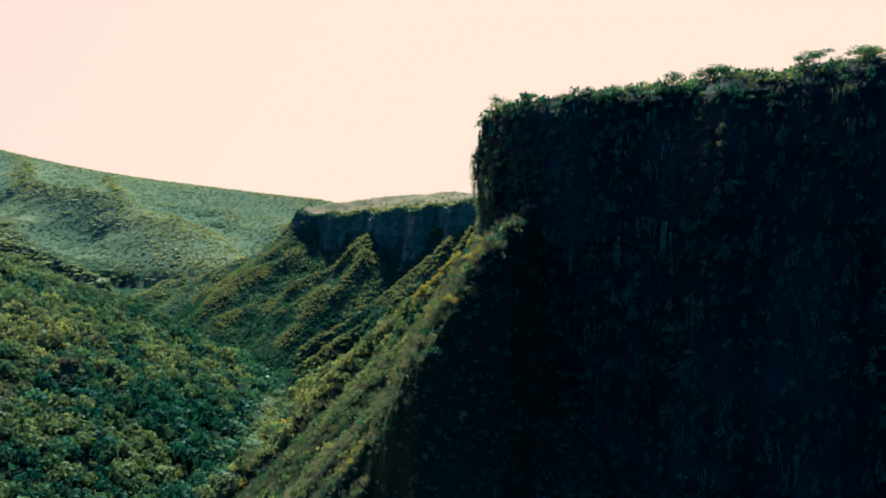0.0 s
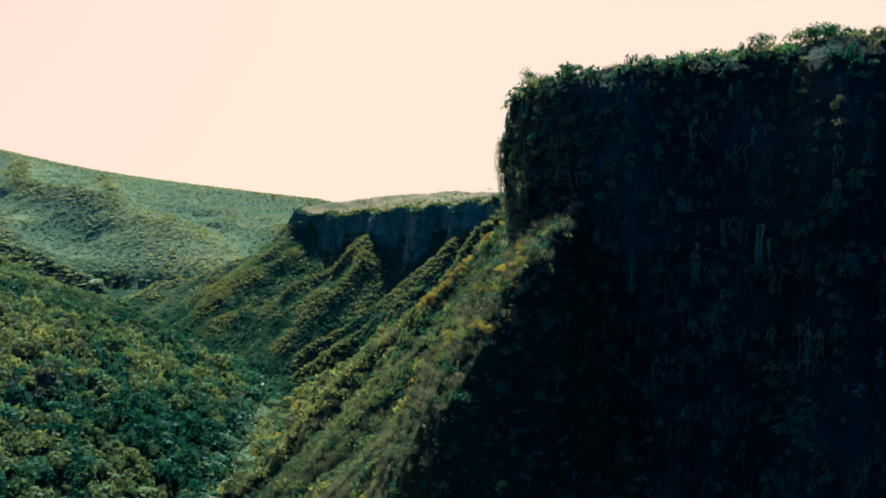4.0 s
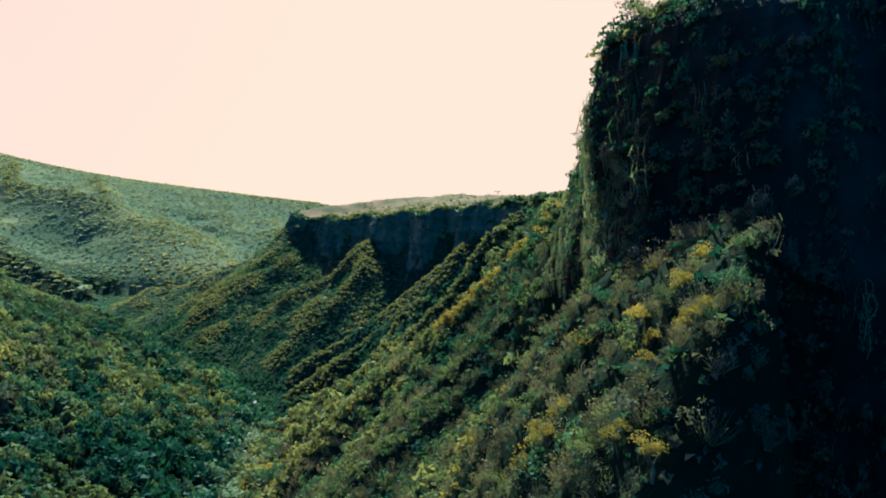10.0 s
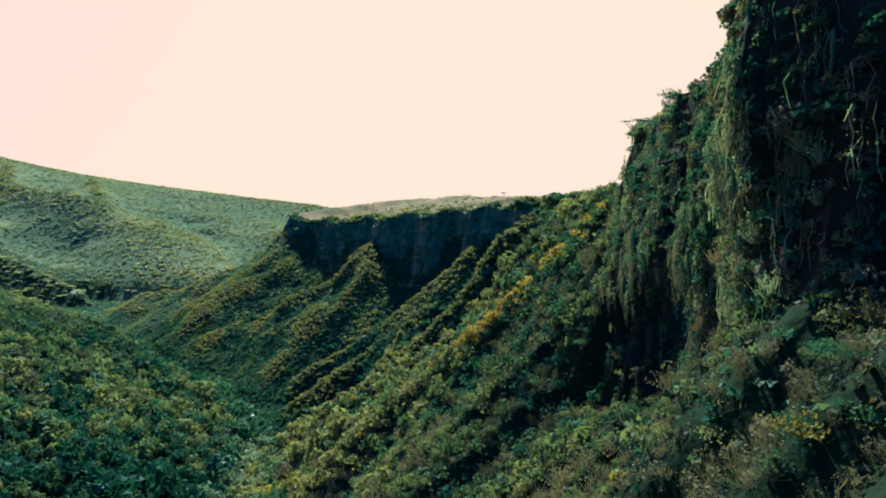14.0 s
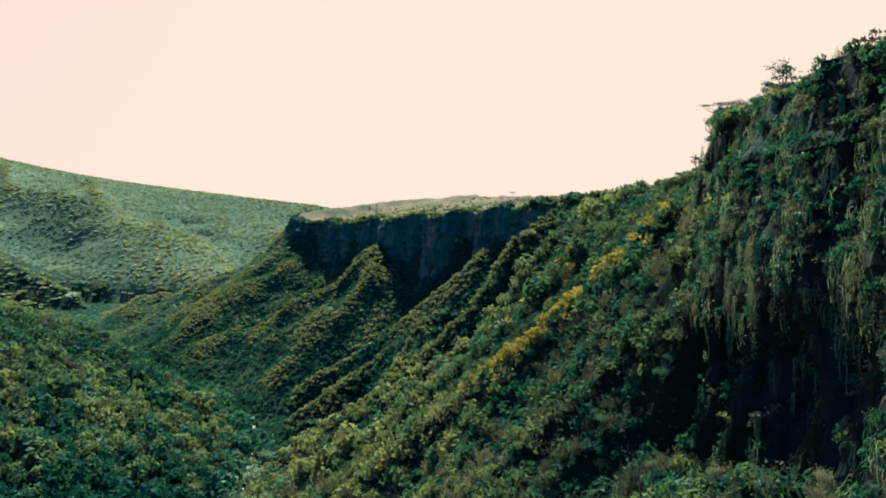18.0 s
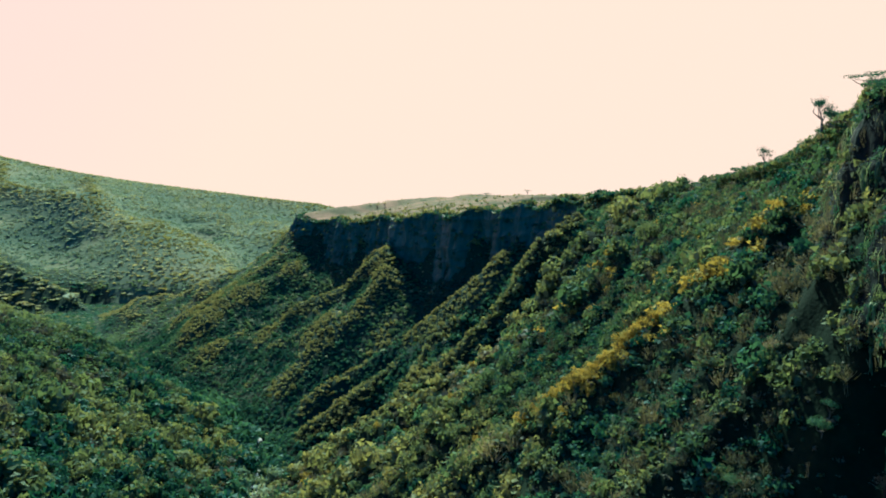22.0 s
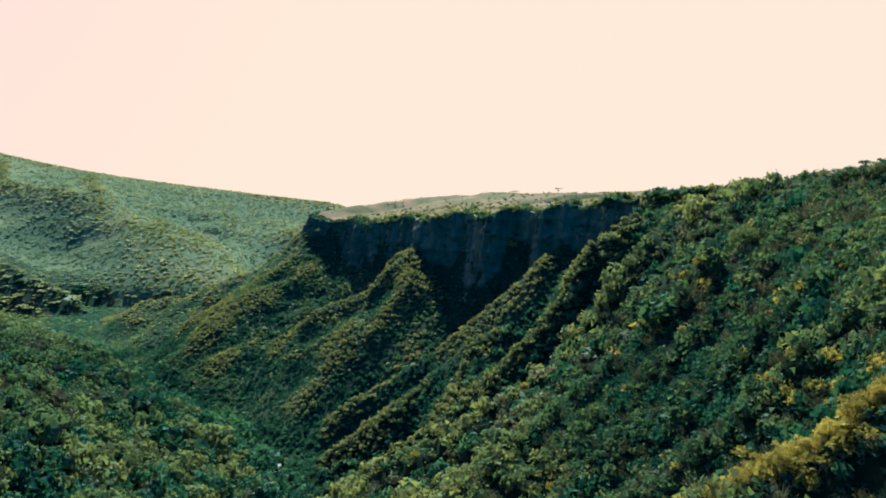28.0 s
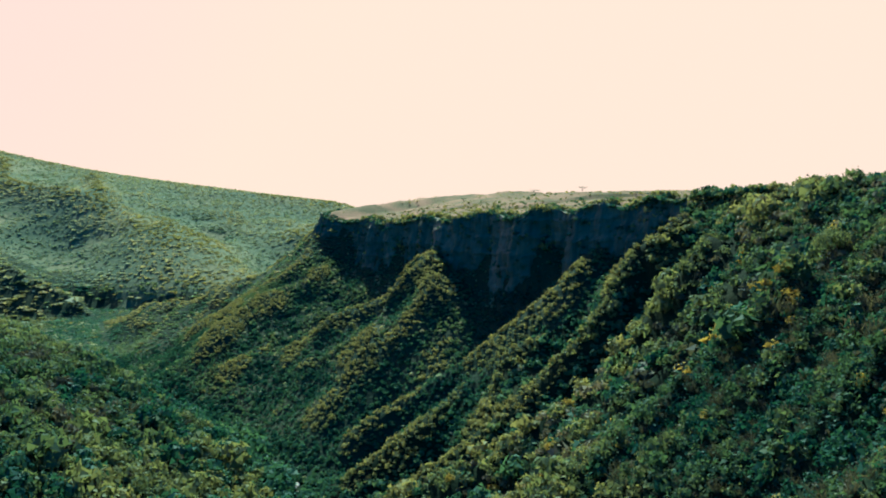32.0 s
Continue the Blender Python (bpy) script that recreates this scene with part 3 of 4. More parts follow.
def vine(rs, length, n_leaf, leaf):
    """A curtain of dry trailing stems with small leaves."""
    V, F, n = [], [], 0
    for k in range(4):
        x0, y0 = rs.randn() * 0.45, -0.15 - 0.35 * rs.rand()
        ln = length * (0.4 + 0.6 * rs.rand())
        w = 0.014 + 0.02 * rs.rand()
        pts = [np.array([x0 + 0.12 * rs.randn(), y0 + 0.1 * rs.randn() - 0.2 * math.sin(u * 3.1), 0.3 - ln * u]) for u in np.linspace(0, 1, 6)]
        for a, b in zip(pts[:-1], pts[1:]):
            ang = rs.rand() * 3.1
            side = np.array([math.cos(ang), math.sin(ang), 0]) * w
            V.append(np.array([a - side, a + side, b + side, b - side]))
            F.append(np.array([(0, 1, 2), (0, 2, 3)]) + n)
            n += 4
        for q in range(n_leaf):
            u = rs.rand()
            p = np.array([x0, y0, 0.3 - ln * u]) + rs.randn(3) * np.array([0.16, 0.12, 0.1])
            a, b = rs.randn(3), rs.randn(3)
            a *= leaf * (0.5 + rs.rand()) / np.linalg.norm(a)
            b *= leaf * (0.5 + rs.rand()) / np.linalg.norm(b)
            V.append(np.array([p - a, p + b, p + a, p - b]))
            F.append(np.array([(0, 1, 2), (0, 2, 3)]) + n)
            n += 4
    return np.vstack(V), np.vstack(F)


def scatter(protos, pos, size, height, kinds, tints, rs, turn=None):
    """Copies of the prototypes joined into arrays; turn: the way they face, if they hang on a wall."""
    which = rs.randint(len(protos), size=len(pos))
    rot = rs.rand(len(pos)) * 6.283 if turn is None else turn
    VV, FF, SS, TT, n = [], [], [], [], 0
    for k, (v, f) in enumerate(protos):
        m = np.where(which == k)[0]
        if not len(m):
            continue
        c, s = np.cos(rot[m])[:, None], np.sin(rot[m])[:, None]
        x = (v[None, :, 0] * c - v[None, :, 1] * s) * size[m, None] + pos[m, 0:1]
        y = (v[None, :, 0] * s + v[None, :, 1] * c) * size[m, None] + pos[m, 1:2]
        z = v[None, :, 2] * height[m, None] + pos[m, 2:3]
        VV.append(np.stack([x, y, z], -1).reshape(-1, 3))
        FF.append((f[None] + (np.arange(len(m)) * len(v))[:, None, None]).reshape(-1, 3) + n)
        SS.append(np.repeat(kinds[m], len(f)))
        TT.append(np.repeat(tints[m], len(v)))
        n += len(m) * len(v)
    return np.vstack(VV), np.vstack(FF), np.concatenate(SS), np.concatenate(TT)


def stuff(name, parts_of_it, mats, label):
    V, F, S, T, n = [], [], [], [], 0
    for v, f, s, t in parts_of_it:
        V.append(v)
        F.append(f + n)
        S.append(s)
        T.append(t)
        n += len(v)
    ob = new(name, raw_mesh(name, np.vstack(V), np.vstack(F), mats, np.concatenate(S), np.concatenate(T), smooth=False))
    return tagged(ob, label, "vegetation", kind="stuff")


def jittered(rs, x0, x1, y0, y1, gap):
    gx, gy = np.meshgrid(np.arange(x0, x1, gap), np.arange(y0, y1, gap), indexing="ij")
    return (gx + (rs.rand(*gx.shape) - 0.5) * gap * 1.3).ravel(), (gy + (rs.rand(*gx.shape) - 0.5) * gap * 1.3).ravel()


YELLOW_SPUR = np.array(SPURS[0], float)


def species(x, y, d, r, lefty, rs, bulge):
    n = len(x)
    patch = fractal(x, y, 38, 3) + 0.4 * (rs.rand(n) - 0.5)
    yel = fractal(x + 500, y - 200, 15, 2) + 0.3 * (rs.rand(n) - 0.5)
    kinds = np.where(patch > 0.1, 1, np.where(patch < np.where(lefty, -0.5, -0.3), 2, 0))
    kinds = np.where(rs.rand(n) < np.where(lefty, 0.2 + 0.5 * step(20, 90, r), 0.12 + 0.4 * step(150, 260, y)), 1, kinds)
    kinds = np.where((rs.rand(n) < np.where(y < 78, 0.4, np.where(y < 140, 0.6, 0.42))) & (y < 210) & ~lefty, 2, np.where((rs.rand(n) < 0.27) & (y < 420) & ~lefty, 2, kinds))
    kinds = np.where((kinds == 0) & (y < 200) & ~lefty & (rs.rand(n) < 0.5), 1, kinds)
    kinds = np.where(lefty & (rs.rand(n) < 0.2 * step(30, 90, r)), 2, kinds)
    bulge = np.where((y < 150) & ~lefty, 0, bulge)
    kinds = np.where((bulge > 0.5) & (rs.rand(n) < 0.65), 1, np.where((bulge < -0.8) & (kinds == 1), 0, kinds))
    off_spur = nearest(YELLOW_SPUR, x, y)[0]
    on_spur = (off_spur < 7) & (rs.rand(n) < np.where(off_spur < 3.8, 0.8, 0.2) * step(-16, -8, x))
    on_spur = on_spur | ((np.hypot(x - 19, (y - 272) * 0.7) < 8) & (rs.rand(n) < 0.45)) | ((np.hypot(x - 14, (y - 252) * 0.7) < 5) & (rs.rand(n) < 0.3)) | ((np.hypot(x - 27, (y - 334) * 0.6) < 4) & (rs.rand(n) < 0.5))
    on_spur = on_spur | ((y > 225) & (y < 400) & ~lefty & (d > 2) & (rs.rand(n) < 0.035))
    at_foot = (np.hypot(x - 1, y - 92) < 13) & (rs.rand(n) < 0.02)
    kinds = np.where(((yel > np.where(y > 225, 0.75, 0.5)) & (d > 2) & ~lefty) | on_spur | at_foot, 3, kinds)
    kinds = np.where((r < 9) & (y > 270) & (y < 400) & (rs.rand(n) < 0.55), 4, kinds)
    return kinds


def plant_field(name, rs, box, gap, protos, dry_protos, size, keep, label):
    x, y = jittered(rs, *box, gap)
    z, d, r, lefty = land(x, y)
    slope = np.hypot(land(x + 1.5, y)[0] - z, land(x, y + 1.5)[0] - z) / 1.5
    k = keep(x, y, z, d, r, slope, lefty, rs)
    x, y, z, d, r, slope, lefty = (v[k] for v in (x, y, z, d, r, slope, lefty))
    n = len(x)
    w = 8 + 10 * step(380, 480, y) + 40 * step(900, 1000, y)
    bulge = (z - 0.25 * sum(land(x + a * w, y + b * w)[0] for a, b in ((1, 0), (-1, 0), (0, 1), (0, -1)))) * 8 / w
    kinds = species(x, y, d, r, lefty, rs, bulge)
    patchy = bulge + 1.6 * fractal(x, y, 30, 2) + 0.4 * (rs.rand(n) - 0.5)
    # kind 5, the haze-paled leaves, grows commoner with distance
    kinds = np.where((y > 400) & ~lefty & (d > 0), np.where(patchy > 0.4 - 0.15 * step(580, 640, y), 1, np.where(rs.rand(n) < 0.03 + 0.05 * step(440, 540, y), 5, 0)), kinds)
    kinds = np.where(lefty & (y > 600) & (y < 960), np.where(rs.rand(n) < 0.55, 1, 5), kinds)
    # streamside plants green and dark, standing in for shade behind the left crest
    by_stream = (y > 430) & (y < 960) & (r < 40 + 20 * fractal(x, y, 30, 2)) & (bulge < 0.6)
    kinds = np.where(by_stream & (rs.rand(n) < 0.85), 0, kinds)
    # past y 960 nearly all plants take the haze-paled leaves
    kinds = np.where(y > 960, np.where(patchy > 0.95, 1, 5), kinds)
    big = 0.5 + 0.55 * rs.rand(n) + 0.7 * rs.rand(n) ** 4
    big = big * np.where((rs.rand(n) < 0.2) & (y > 225) & (y < 440) & (kinds != 3), np.where(lefty, 1.45, 1.7), 1)
    s = size * big * np.where(lefty, 1.2, 1) * np.where(slope > 2.5, 0.8, 1) * np.where(kinds == 2, 0.85, 1) * np.where((d < 1) & (d > -6) & (y > 450), 1.9, np.where(d < 0, 0.7, 1)) * np.where(r < 10, 1.25, 1)
    co = np.stack([x, y, z - 0.12 * s], -1)
    # tint raised past y 300 for haze; crests paler, hollows darker as if shaded
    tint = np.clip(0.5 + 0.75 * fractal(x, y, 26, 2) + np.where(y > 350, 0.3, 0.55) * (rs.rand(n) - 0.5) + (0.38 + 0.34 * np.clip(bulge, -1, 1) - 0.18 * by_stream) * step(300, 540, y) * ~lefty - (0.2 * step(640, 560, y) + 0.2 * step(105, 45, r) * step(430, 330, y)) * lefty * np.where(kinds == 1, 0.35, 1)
                   # scrub between y 195 and 400 darkened in place of the slope's shade
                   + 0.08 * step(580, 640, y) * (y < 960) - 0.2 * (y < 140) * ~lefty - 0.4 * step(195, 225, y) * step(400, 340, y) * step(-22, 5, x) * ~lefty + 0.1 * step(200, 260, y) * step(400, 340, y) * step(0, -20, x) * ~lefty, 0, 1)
    tint = np.where((kinds == 3) & (y > 200), 0.5 + 0.5 * rs.rand(n), tint)
    # far hill: lit ridges and shaded hollows put into the tint
    tint = np.where(y > 960, 0.38 + 0.3 * (tint - 0.5) + 0.3 * np.clip(bulge, -1, 1), tint)
    tall = s * (0.8 + 0.55 * rs.rand(n)) * np.where(y > 665, 0.45, 1)
    dry = kinds == 2
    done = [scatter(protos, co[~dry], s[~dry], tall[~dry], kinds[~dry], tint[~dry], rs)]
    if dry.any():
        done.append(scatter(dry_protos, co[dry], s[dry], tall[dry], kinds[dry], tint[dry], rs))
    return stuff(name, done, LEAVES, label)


RS = np.random.RandomState(11)
HIGH = [crown(RS, 6, 84, 0.145, low=0.12, loose=1.3) for _ in range(7)]
HIGH_DRY = [twigs(RS, 70, 70, 0.014) for _ in range(4)]
CLOSE = [crown(RS, 8, 250, 0.075, low=0.1, loose=1.3) for _ in range(6)]
CLOSE_DRY = [twigs(RS, 110, 110, 0.009) for _ in range(5)]
NEAR = [crown(RS, 6, 92, 0.145, low=0.14, loose=0.7) for _ in range(7)]
NEAR_DRY = [twigs(RS, 50, 60, 0.03) for _ in range(4)]
MID = [crown(RS, 6, 92, 0.165, low=0.2, loose=0.4) for _ in range(9)]
FAR_SMALL = [crown(RS, 3, 12, 0.44, loose=0.25, flat=0.4, low=0.15) for _ in range(7)]
CLING = [crown(RS, 3, 56, 0.155, loose=1.2) for _ in range(6)]
FAR = [crown(RS, 4, 32, 0.29, loose=0.4, flat=0.6, low=0.2) for _ in range(9)]


def grows(d, r, slope, rs, y=None):
    bare = (d < 0) & (rs.rand(len(d)) > np.where(d > -7, 0.9, 0.2))
    sheer = (d > -3) & (d < 13) & (slope > 2.7) & (y is not None)
    if y is not None:
        sheer = sheer & (y > 118) & (y < 208)
    return ~bare & ~sheer & (slope < 9) & (r > 1.5) & (rs.rand(len(d)) < 0.5 * np.sqrt(1 + slope ** 2))


def in_close(x, y):
    return (y > 62) & (y < 110) & (x > -16) & (x < 14)


def in_near(x, y, lefty):
    return (y < 138) & ~lefty & (x > -32)


def in_next(x, y, lefty):
    return ~in_near(x, y, lefty) & (y < 335) & ~lefty & (x > -70)


def in_end(x, y, lefty):
    return (y > 665) & (y < 900) & (x > -480) & (x < -120) & (~lefty | (x > -430))


plant_field("near_slope_scrub", np.random.RandomState(1), (-34, 75, 44, 139), 1.35, HIGH, HIGH_DRY, 1.2,
            lambda x, y, z, d, r, s, l, rs: grows(d, r, s, rs, y) & (d > -14) & in_near(x, y, l) & ~in_close(x, y), "dense dry-forest scrub below the cliff")
plant_field("crest_scrub", np.random.RandomState(9), (-16, 14, 62, 110), 1.25, CLOSE, CLOSE_DRY, 1.15,
            lambda x, y, z, d, r, s, l, rs: grows(d, r, s, rs, y) & (d > 0) & in_close(x, y), "twiggy dry scrub on the buttress below the cliff")
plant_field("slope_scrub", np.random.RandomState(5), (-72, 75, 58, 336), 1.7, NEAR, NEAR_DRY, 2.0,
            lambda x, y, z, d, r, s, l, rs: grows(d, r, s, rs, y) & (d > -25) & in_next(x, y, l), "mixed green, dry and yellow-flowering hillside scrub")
plant_field("valley_woods", np.random.RandomState(2), (-330, 75, 110, 665), 3.0, MID, MID, 3.3,
            lambda x, y, z, d, r, s, l, rs: grows(d, r, s, rs) & (d > -60) & ~in_near(x, y, l) & ~in_next(x, y, l) & (l | (y < 400)), "green and olive dry forest covering the valley sides")
plant_field("talus_woods", np.random.RandomState(6), (-330, 75, 400, 665), 1.5, FAR, FAR, 1.4,
            lambda x, y, z, d, r, s, l, rs: grows(d, r, s, rs) & (d > -60) & ~l, "fine-textured woods on the spurs below the mesa")
plant_field("mesa_end_woods", np.random.RandomState(16), (-480, -120, 660, 900), 2.7, FAR, FAR, 2.4,
            lambda x, y, z, d, r, s, l, rs: (d > 0) & (rs.rand(len(x)) < 0.6 * np.sqrt(1 + s ** 2)) & in_end(x, y, l), "olive and green woods on the last spur of the mesa")
plant_field("plateau_scrub", np.random.RandomState(4), (-160, 330, 30, 900), 5.2, FAR_SMALL, FAR_SMALL, 2.0,
            lambda x, y, z, d, r, s, l, rs: (d < -14) & (d > -190) & (rs.rand(len(x)) < np.where(y > 480, 0.4, 0.6)), "scattered scrub on the plateau")
plant_field("far_woods", np.random.RandomState(3), (-1250, 80, 560, 1760), 5.9, FAR_SMALL, FAR_SMALL, 4.3,
            lambda x, y, z, d, r, s, l, rs: (d > 4) & ((y > 665) | (x < -330)) & ~in_end(x, y, l) & (r > 1) & (x > -0.62 * y - 260), "green woods on the far hillsides, paled in colour for haze")

plant_field("lower_valley_woods", np.random.RandomState(12), (-330, 76, -90, 112), 5.2, FAR, FAR, 4.6,
            lambda x, y, z, d, r, s, l, rs: (d > 4) & (r > 4) & ((y < 44) | (x < -32)) & (l | (y < 60) | (x < -30)), "green woods in the valley below the cliff")

TUFT = [crown(RS, 2, 9, 0.36, 0.5, 0.05, 0.5, 0.9) for _ in range(8)]
rg = np.random.RandomState(44)
tx, ty = jittered(rg, -34, 40, 50, 200, 0.8)
tz, td, tr, tl = land(tx, ty)
k = (td > np.where(ty > 122, 9, 0.5)) & ~tl & (tx > -34 + 0.1 * ty) & (td < 75)
tx, ty, tz = tx[k], ty[k], tz[k]
n = len(tx)
ts = 0.34 + 0.4 * rg.rand(n)
# tufts tinted low to keep the gaps under the scrub shade-dark
stuff("undergrowth", [scatter(TUFT, np.stack([tx, ty, tz - 0.05], -1), ts, ts, np.where(rg.rand(n) < 0.45, 2, np.where(rg.rand(n) < 0.3, 1, 0)), rg.rand(n) * 0.45, rg)], LEAVES, "low dry herbs and grass tufts under the scrub")

tx, ty = jittered(rg, -60, 60, 200, 340, 1.25)
tz, td, tr, tl = land(tx, ty)
k = (td > -4) & ~tl & (td < 70)
tx, ty, tz = tx[k], ty[k], tz[k]
n = len(tx)
ts = 0.7 + 0.7 * rg.rand(n)
# dark tint stands in for the shadow between the larger crowns
stuff("hillside_undergrowth", [scatter(TUFT, np.stack([tx, ty, tz - 0.1], -1), ts, ts * 0.9, np.where(rg.rand(n) < 0.2, 2, 0), rg.rand(n) * 0.35, rg)], LEAVES, "low bushes between the trees of the slope")

# ---- plants on the rock walls ----


def on_wall(rs, count, wall, out, low, high, want):
    """Places on a rock wall: rows between low and high of its height, kept where want says."""
    n, m, _ = wall.shape
    i = rs.randint(1, n - 1, count)
    j = (rs.uniform(low, high, count) * (m - 1)).astype(int)
    p = wall[i, j]
    o = out[i]
    k = want(p, rs)
    return p[k], o[k]


VINES = [vine(RS, 3.8, 7, 0.07) for _ in range(6)]
HANGING = [joined([hanging_stem(RS, 1.2 + 2.4 * RS.rand(), 0.06 + 0.04 * RS.rand(), 0.15 + 0.3 * RS.rand()) for _ in range(RS.randint(3, 7))]) for _ in range(6)]
rw = np.random.RandomState(21)
bits = []
wp, wo = on_wall(rw, 2200, near_wall, near_out, 0.0, 0.95, lambda p, rs: (p[:, 0] < 75) & (rs.rand(len(p)) < np.where(p[:, 1] > 118, 0.95, np.where(p[:, 0] < 20, 0.55, 0.36))))
n = len(wp)
wk = np.where(rw.rand(n) < 0.2, 1, np.where(rw.rand(n) < 0.35, 2, 0))
ws = 0.55 + 0.75 * rw.rand(n) ** 2
bits.append(scatter(CLING, wp + np.c_[wo * 0.15, -0.4 * np.ones(n)], ws, ws * 1.0, wk, np.clip(rw.rand(n) * 0.8, 0, 1), rw))
wp, wo = on_wall(rw, 6000, near_wall, near_out, 0.0, 0.97, lambda p, rs: (p[:, 0] < 17) & (rs.rand(len(p)) < np.where(p[:, 1] < 132, 0.95, 1)) & (rs.rand(len(p)) < 1 - 0.75 * step(136, 142, p[:, 1]) * step(186, 178, p[:, 1]) * step(143, 138, p[:, 2])))
n = len(wp)
wk = np.where(rw.rand(n) < 0.1, 1, np.where(rw.rand(n) < 0.4, 2, 0))
ws = 0.7 + 0.9 * rw.rand(n) ** 2
# low tints: the wall's shade is put into these leaves
bits.append(scatter(CLING, wp + np.c_[wo * 0.1, -0.5 * np.ones(n)], ws, ws * (0.8 + 0.5 * rw.rand(n)), wk, np.clip(rw.rand(n) * 0.4, 0, 1), rw))
wp, wo = on_wall(rw, 9000, near_wall, near_out, 0.0, 0.8, lambda p, rs: (p[:, 0] > 10) & (p[:, 1] < 118) & (rs.rand(len(p)) < 0.9))
n = len(wp)
ws = 0.35 + 0.6 * rw.rand(n) ** 2
# leaves on the front face darkened for its shade as well
bits.append(scatter(CLING, wp + np.c_[wo * 0.1, -0.7 * np.ones(n)], ws, ws * (1.4 + 1.6 * rw.rand(n)), np.where(rw.rand(n) < 0.3, 2, 0), 0.55 * rw.rand(n), rw))
rim_at, _ = resample(RIM_LINE[9:15 * 6], 0.2)
n = len(rim_at)
rim_t = np.gradient(rim_at[:, :2], axis=0)
rim_t /= np.hypot(*rim_t.T)[:, None]
back = 1.3 - 9.5 * rw.rand(n)
rx, ry = rim_at[:, 0] - rim_t[:, 1] * back, rim_at[:, 1] + rim_t[:, 0] * back
wk = np.where(rw.rand(n) < 0.35, 1, np.where(rw.rand(n) < 0.25, 2, 0))
ws = (0.8 + 0.8 * rw.rand(n)) * (1 + 0.35 * step(140, 120, rim_at[:, 1]))
rz = np.where(back > -0.8, rim_at[:, 2] - 0.9 * ws, np.maximum(land(rx, ry)[0], rim_at[:, 2] - 1) - 0.3 * ws)
bits.append(scatter(CLING, np.stack([rx, ry, rz], -1), ws, ws * (0.8 + 0.5 * rw.rand(n)), wk, 0.2 + 0.7 * rw.rand(n), rw))
bx_at, _ = resample(RIM_LINE[12 * 6:18 * 6], 0.14)
n = len(bx_at)
bt = np.gradient(bx_at[:, :2], axis=0)
bt /= np.hypot(*bt.T)[:, None]
back = -3 + 16 * rw.rand(n)
bx, by = bx_at[:, 0] - bt[:, 1] * back, bx_at[:, 1] + bt[:, 0] * back
wk = np.where(rw.rand(n) < 0.25, 1, np.where(rw.rand(n) < 0.2, 2, 0))
ws = 0.9 + 1.0 * rw.rand(n)
bits.append(scatter(MID, np.stack([bx, by, land(bx, by)[0] - 0.6], -1), ws, ws, wk, rw.rand(n), rw))
me_at, _ = resample(RIM_LINE[16 * 6:24 * 6], 0.8)
n = len(me_at)
mt = np.gradient(me_at[:, :2], axis=0)
mt /= np.hypot(*mt.T)[:, None]
back = 0.8 - 7 * rw.rand(n) ** 1.5
ex, ey = me_at[:, 0] - mt[:, 1] * back, me_at[:, 1] + mt[:, 0] * back
ws = 1.2 + 2.0 * rw.rand(n) ** 2
stuff("mesa_rim_bushes", [scatter(FAR, np.stack([ex, ey, np.maximum(land(ex, ey)[0], me_at[:, 2] - 1.0) - 0.3], -1), ws, ws * (0.7 + 0.4 * rw.rand(n)), np.where(rw.rand(n) < 0.35, 1, 0), rw.rand(n) * 0.7, rw)], LEAVES, "dark bushes lining the rim of the mesa")
wp, wo = on_wall(rw, 3600, near_wall, near_out, 0.02, 0.95, lambda p, rs: (p[:, 0] < 60) & (rs.rand(len(p)) < np.where(p[:, 1] > 112, 0.9 - 0.2 * step(136, 142, p[:, 1]) * step(196, 190, p[:, 1]), 0.22) * (1 - 0.4 * step(142, 134, p[:, 2]) * (p[:, 1] > 130))))
n = len(wp)
ws = 0.6 + 0.8 * rw.rand(n)
bits.append(scatter(VINES, wp + np.c_[wo * 0.25, np.zeros(n)], ws, ws * (0.6 + 0.7 * rw.rand(n)), np.choose((rw.rand(n) * 9).astype(int) // 3, (2, 0, 4)), 0.2 + 0.6 * rw.rand(n), rw, np.arctan2(wo[:, 0], -wo[:, 1])))
wp, wo = on_wall(rw, 430, near_wall, near_out, 0.25, 0.5, lambda p, rs: (p[:, 1] > 132) & (p[:, 1] < 184))
n = len(wp)
ws = 0.5 + 0.5 * rw.rand(n)
bits.append(scatter(VINES, wp + np.c_[wo * 0.5, np.zeros(n)], ws, ws * (0.8 + 1.3 * rw.rand(n)), np.where(rw.rand(n) < 0.5, 4, 2), 0.2 + 0.6 * rw.rand(n), rw, np.arctan2(wo[:, 0], -wo[:, 1])))
sx, sy = jittered(rw, -30, 40, 72, 205, 3.4)
sz, sd, sr, sl = land(sx, sy)
k = (sd > 3) & ~sl & (sx > -30) & (rw.rand(len(sx)) < 0.75)
sx, sy, sz = sx[k], sy[k], sz[k]
n = len(sx)
ws = 0.45 + 0.5 * rw.rand(n)
bits.append(scatter(VINES, np.stack([sx, sy, sz + 1.7 * ws], -1), ws, ws * 0.8, np.full(n, 2), 0.35 + 0.6 * rw.rand(n), rw))
wp, wo = on_wall(rw, 1500, near_wall, near_out, 0.3, 0.85, lambda p, rs: (p[:, 1] > 111) & (p[:, 1] < 136) & (p[:, 0] < 14) & (rs.rand(len(p)) < 0.9))
n = len(wp)
ws = 0.8 + 0.7 * rw.rand(n)
bits.append(scatter(HIGH_DRY, wp + np.c_[wo * 0.3, -0.5 * np.ones(n)], ws, ws * 1.2, np.where(rw.rand(n) < 0.25, 4, 2), 0.35 + 0.6 * rw.rand(n), rw))
stuff("cliff_plants", bits, LEAVES, "shrubs and trailing stems clinging to the dark cliff")
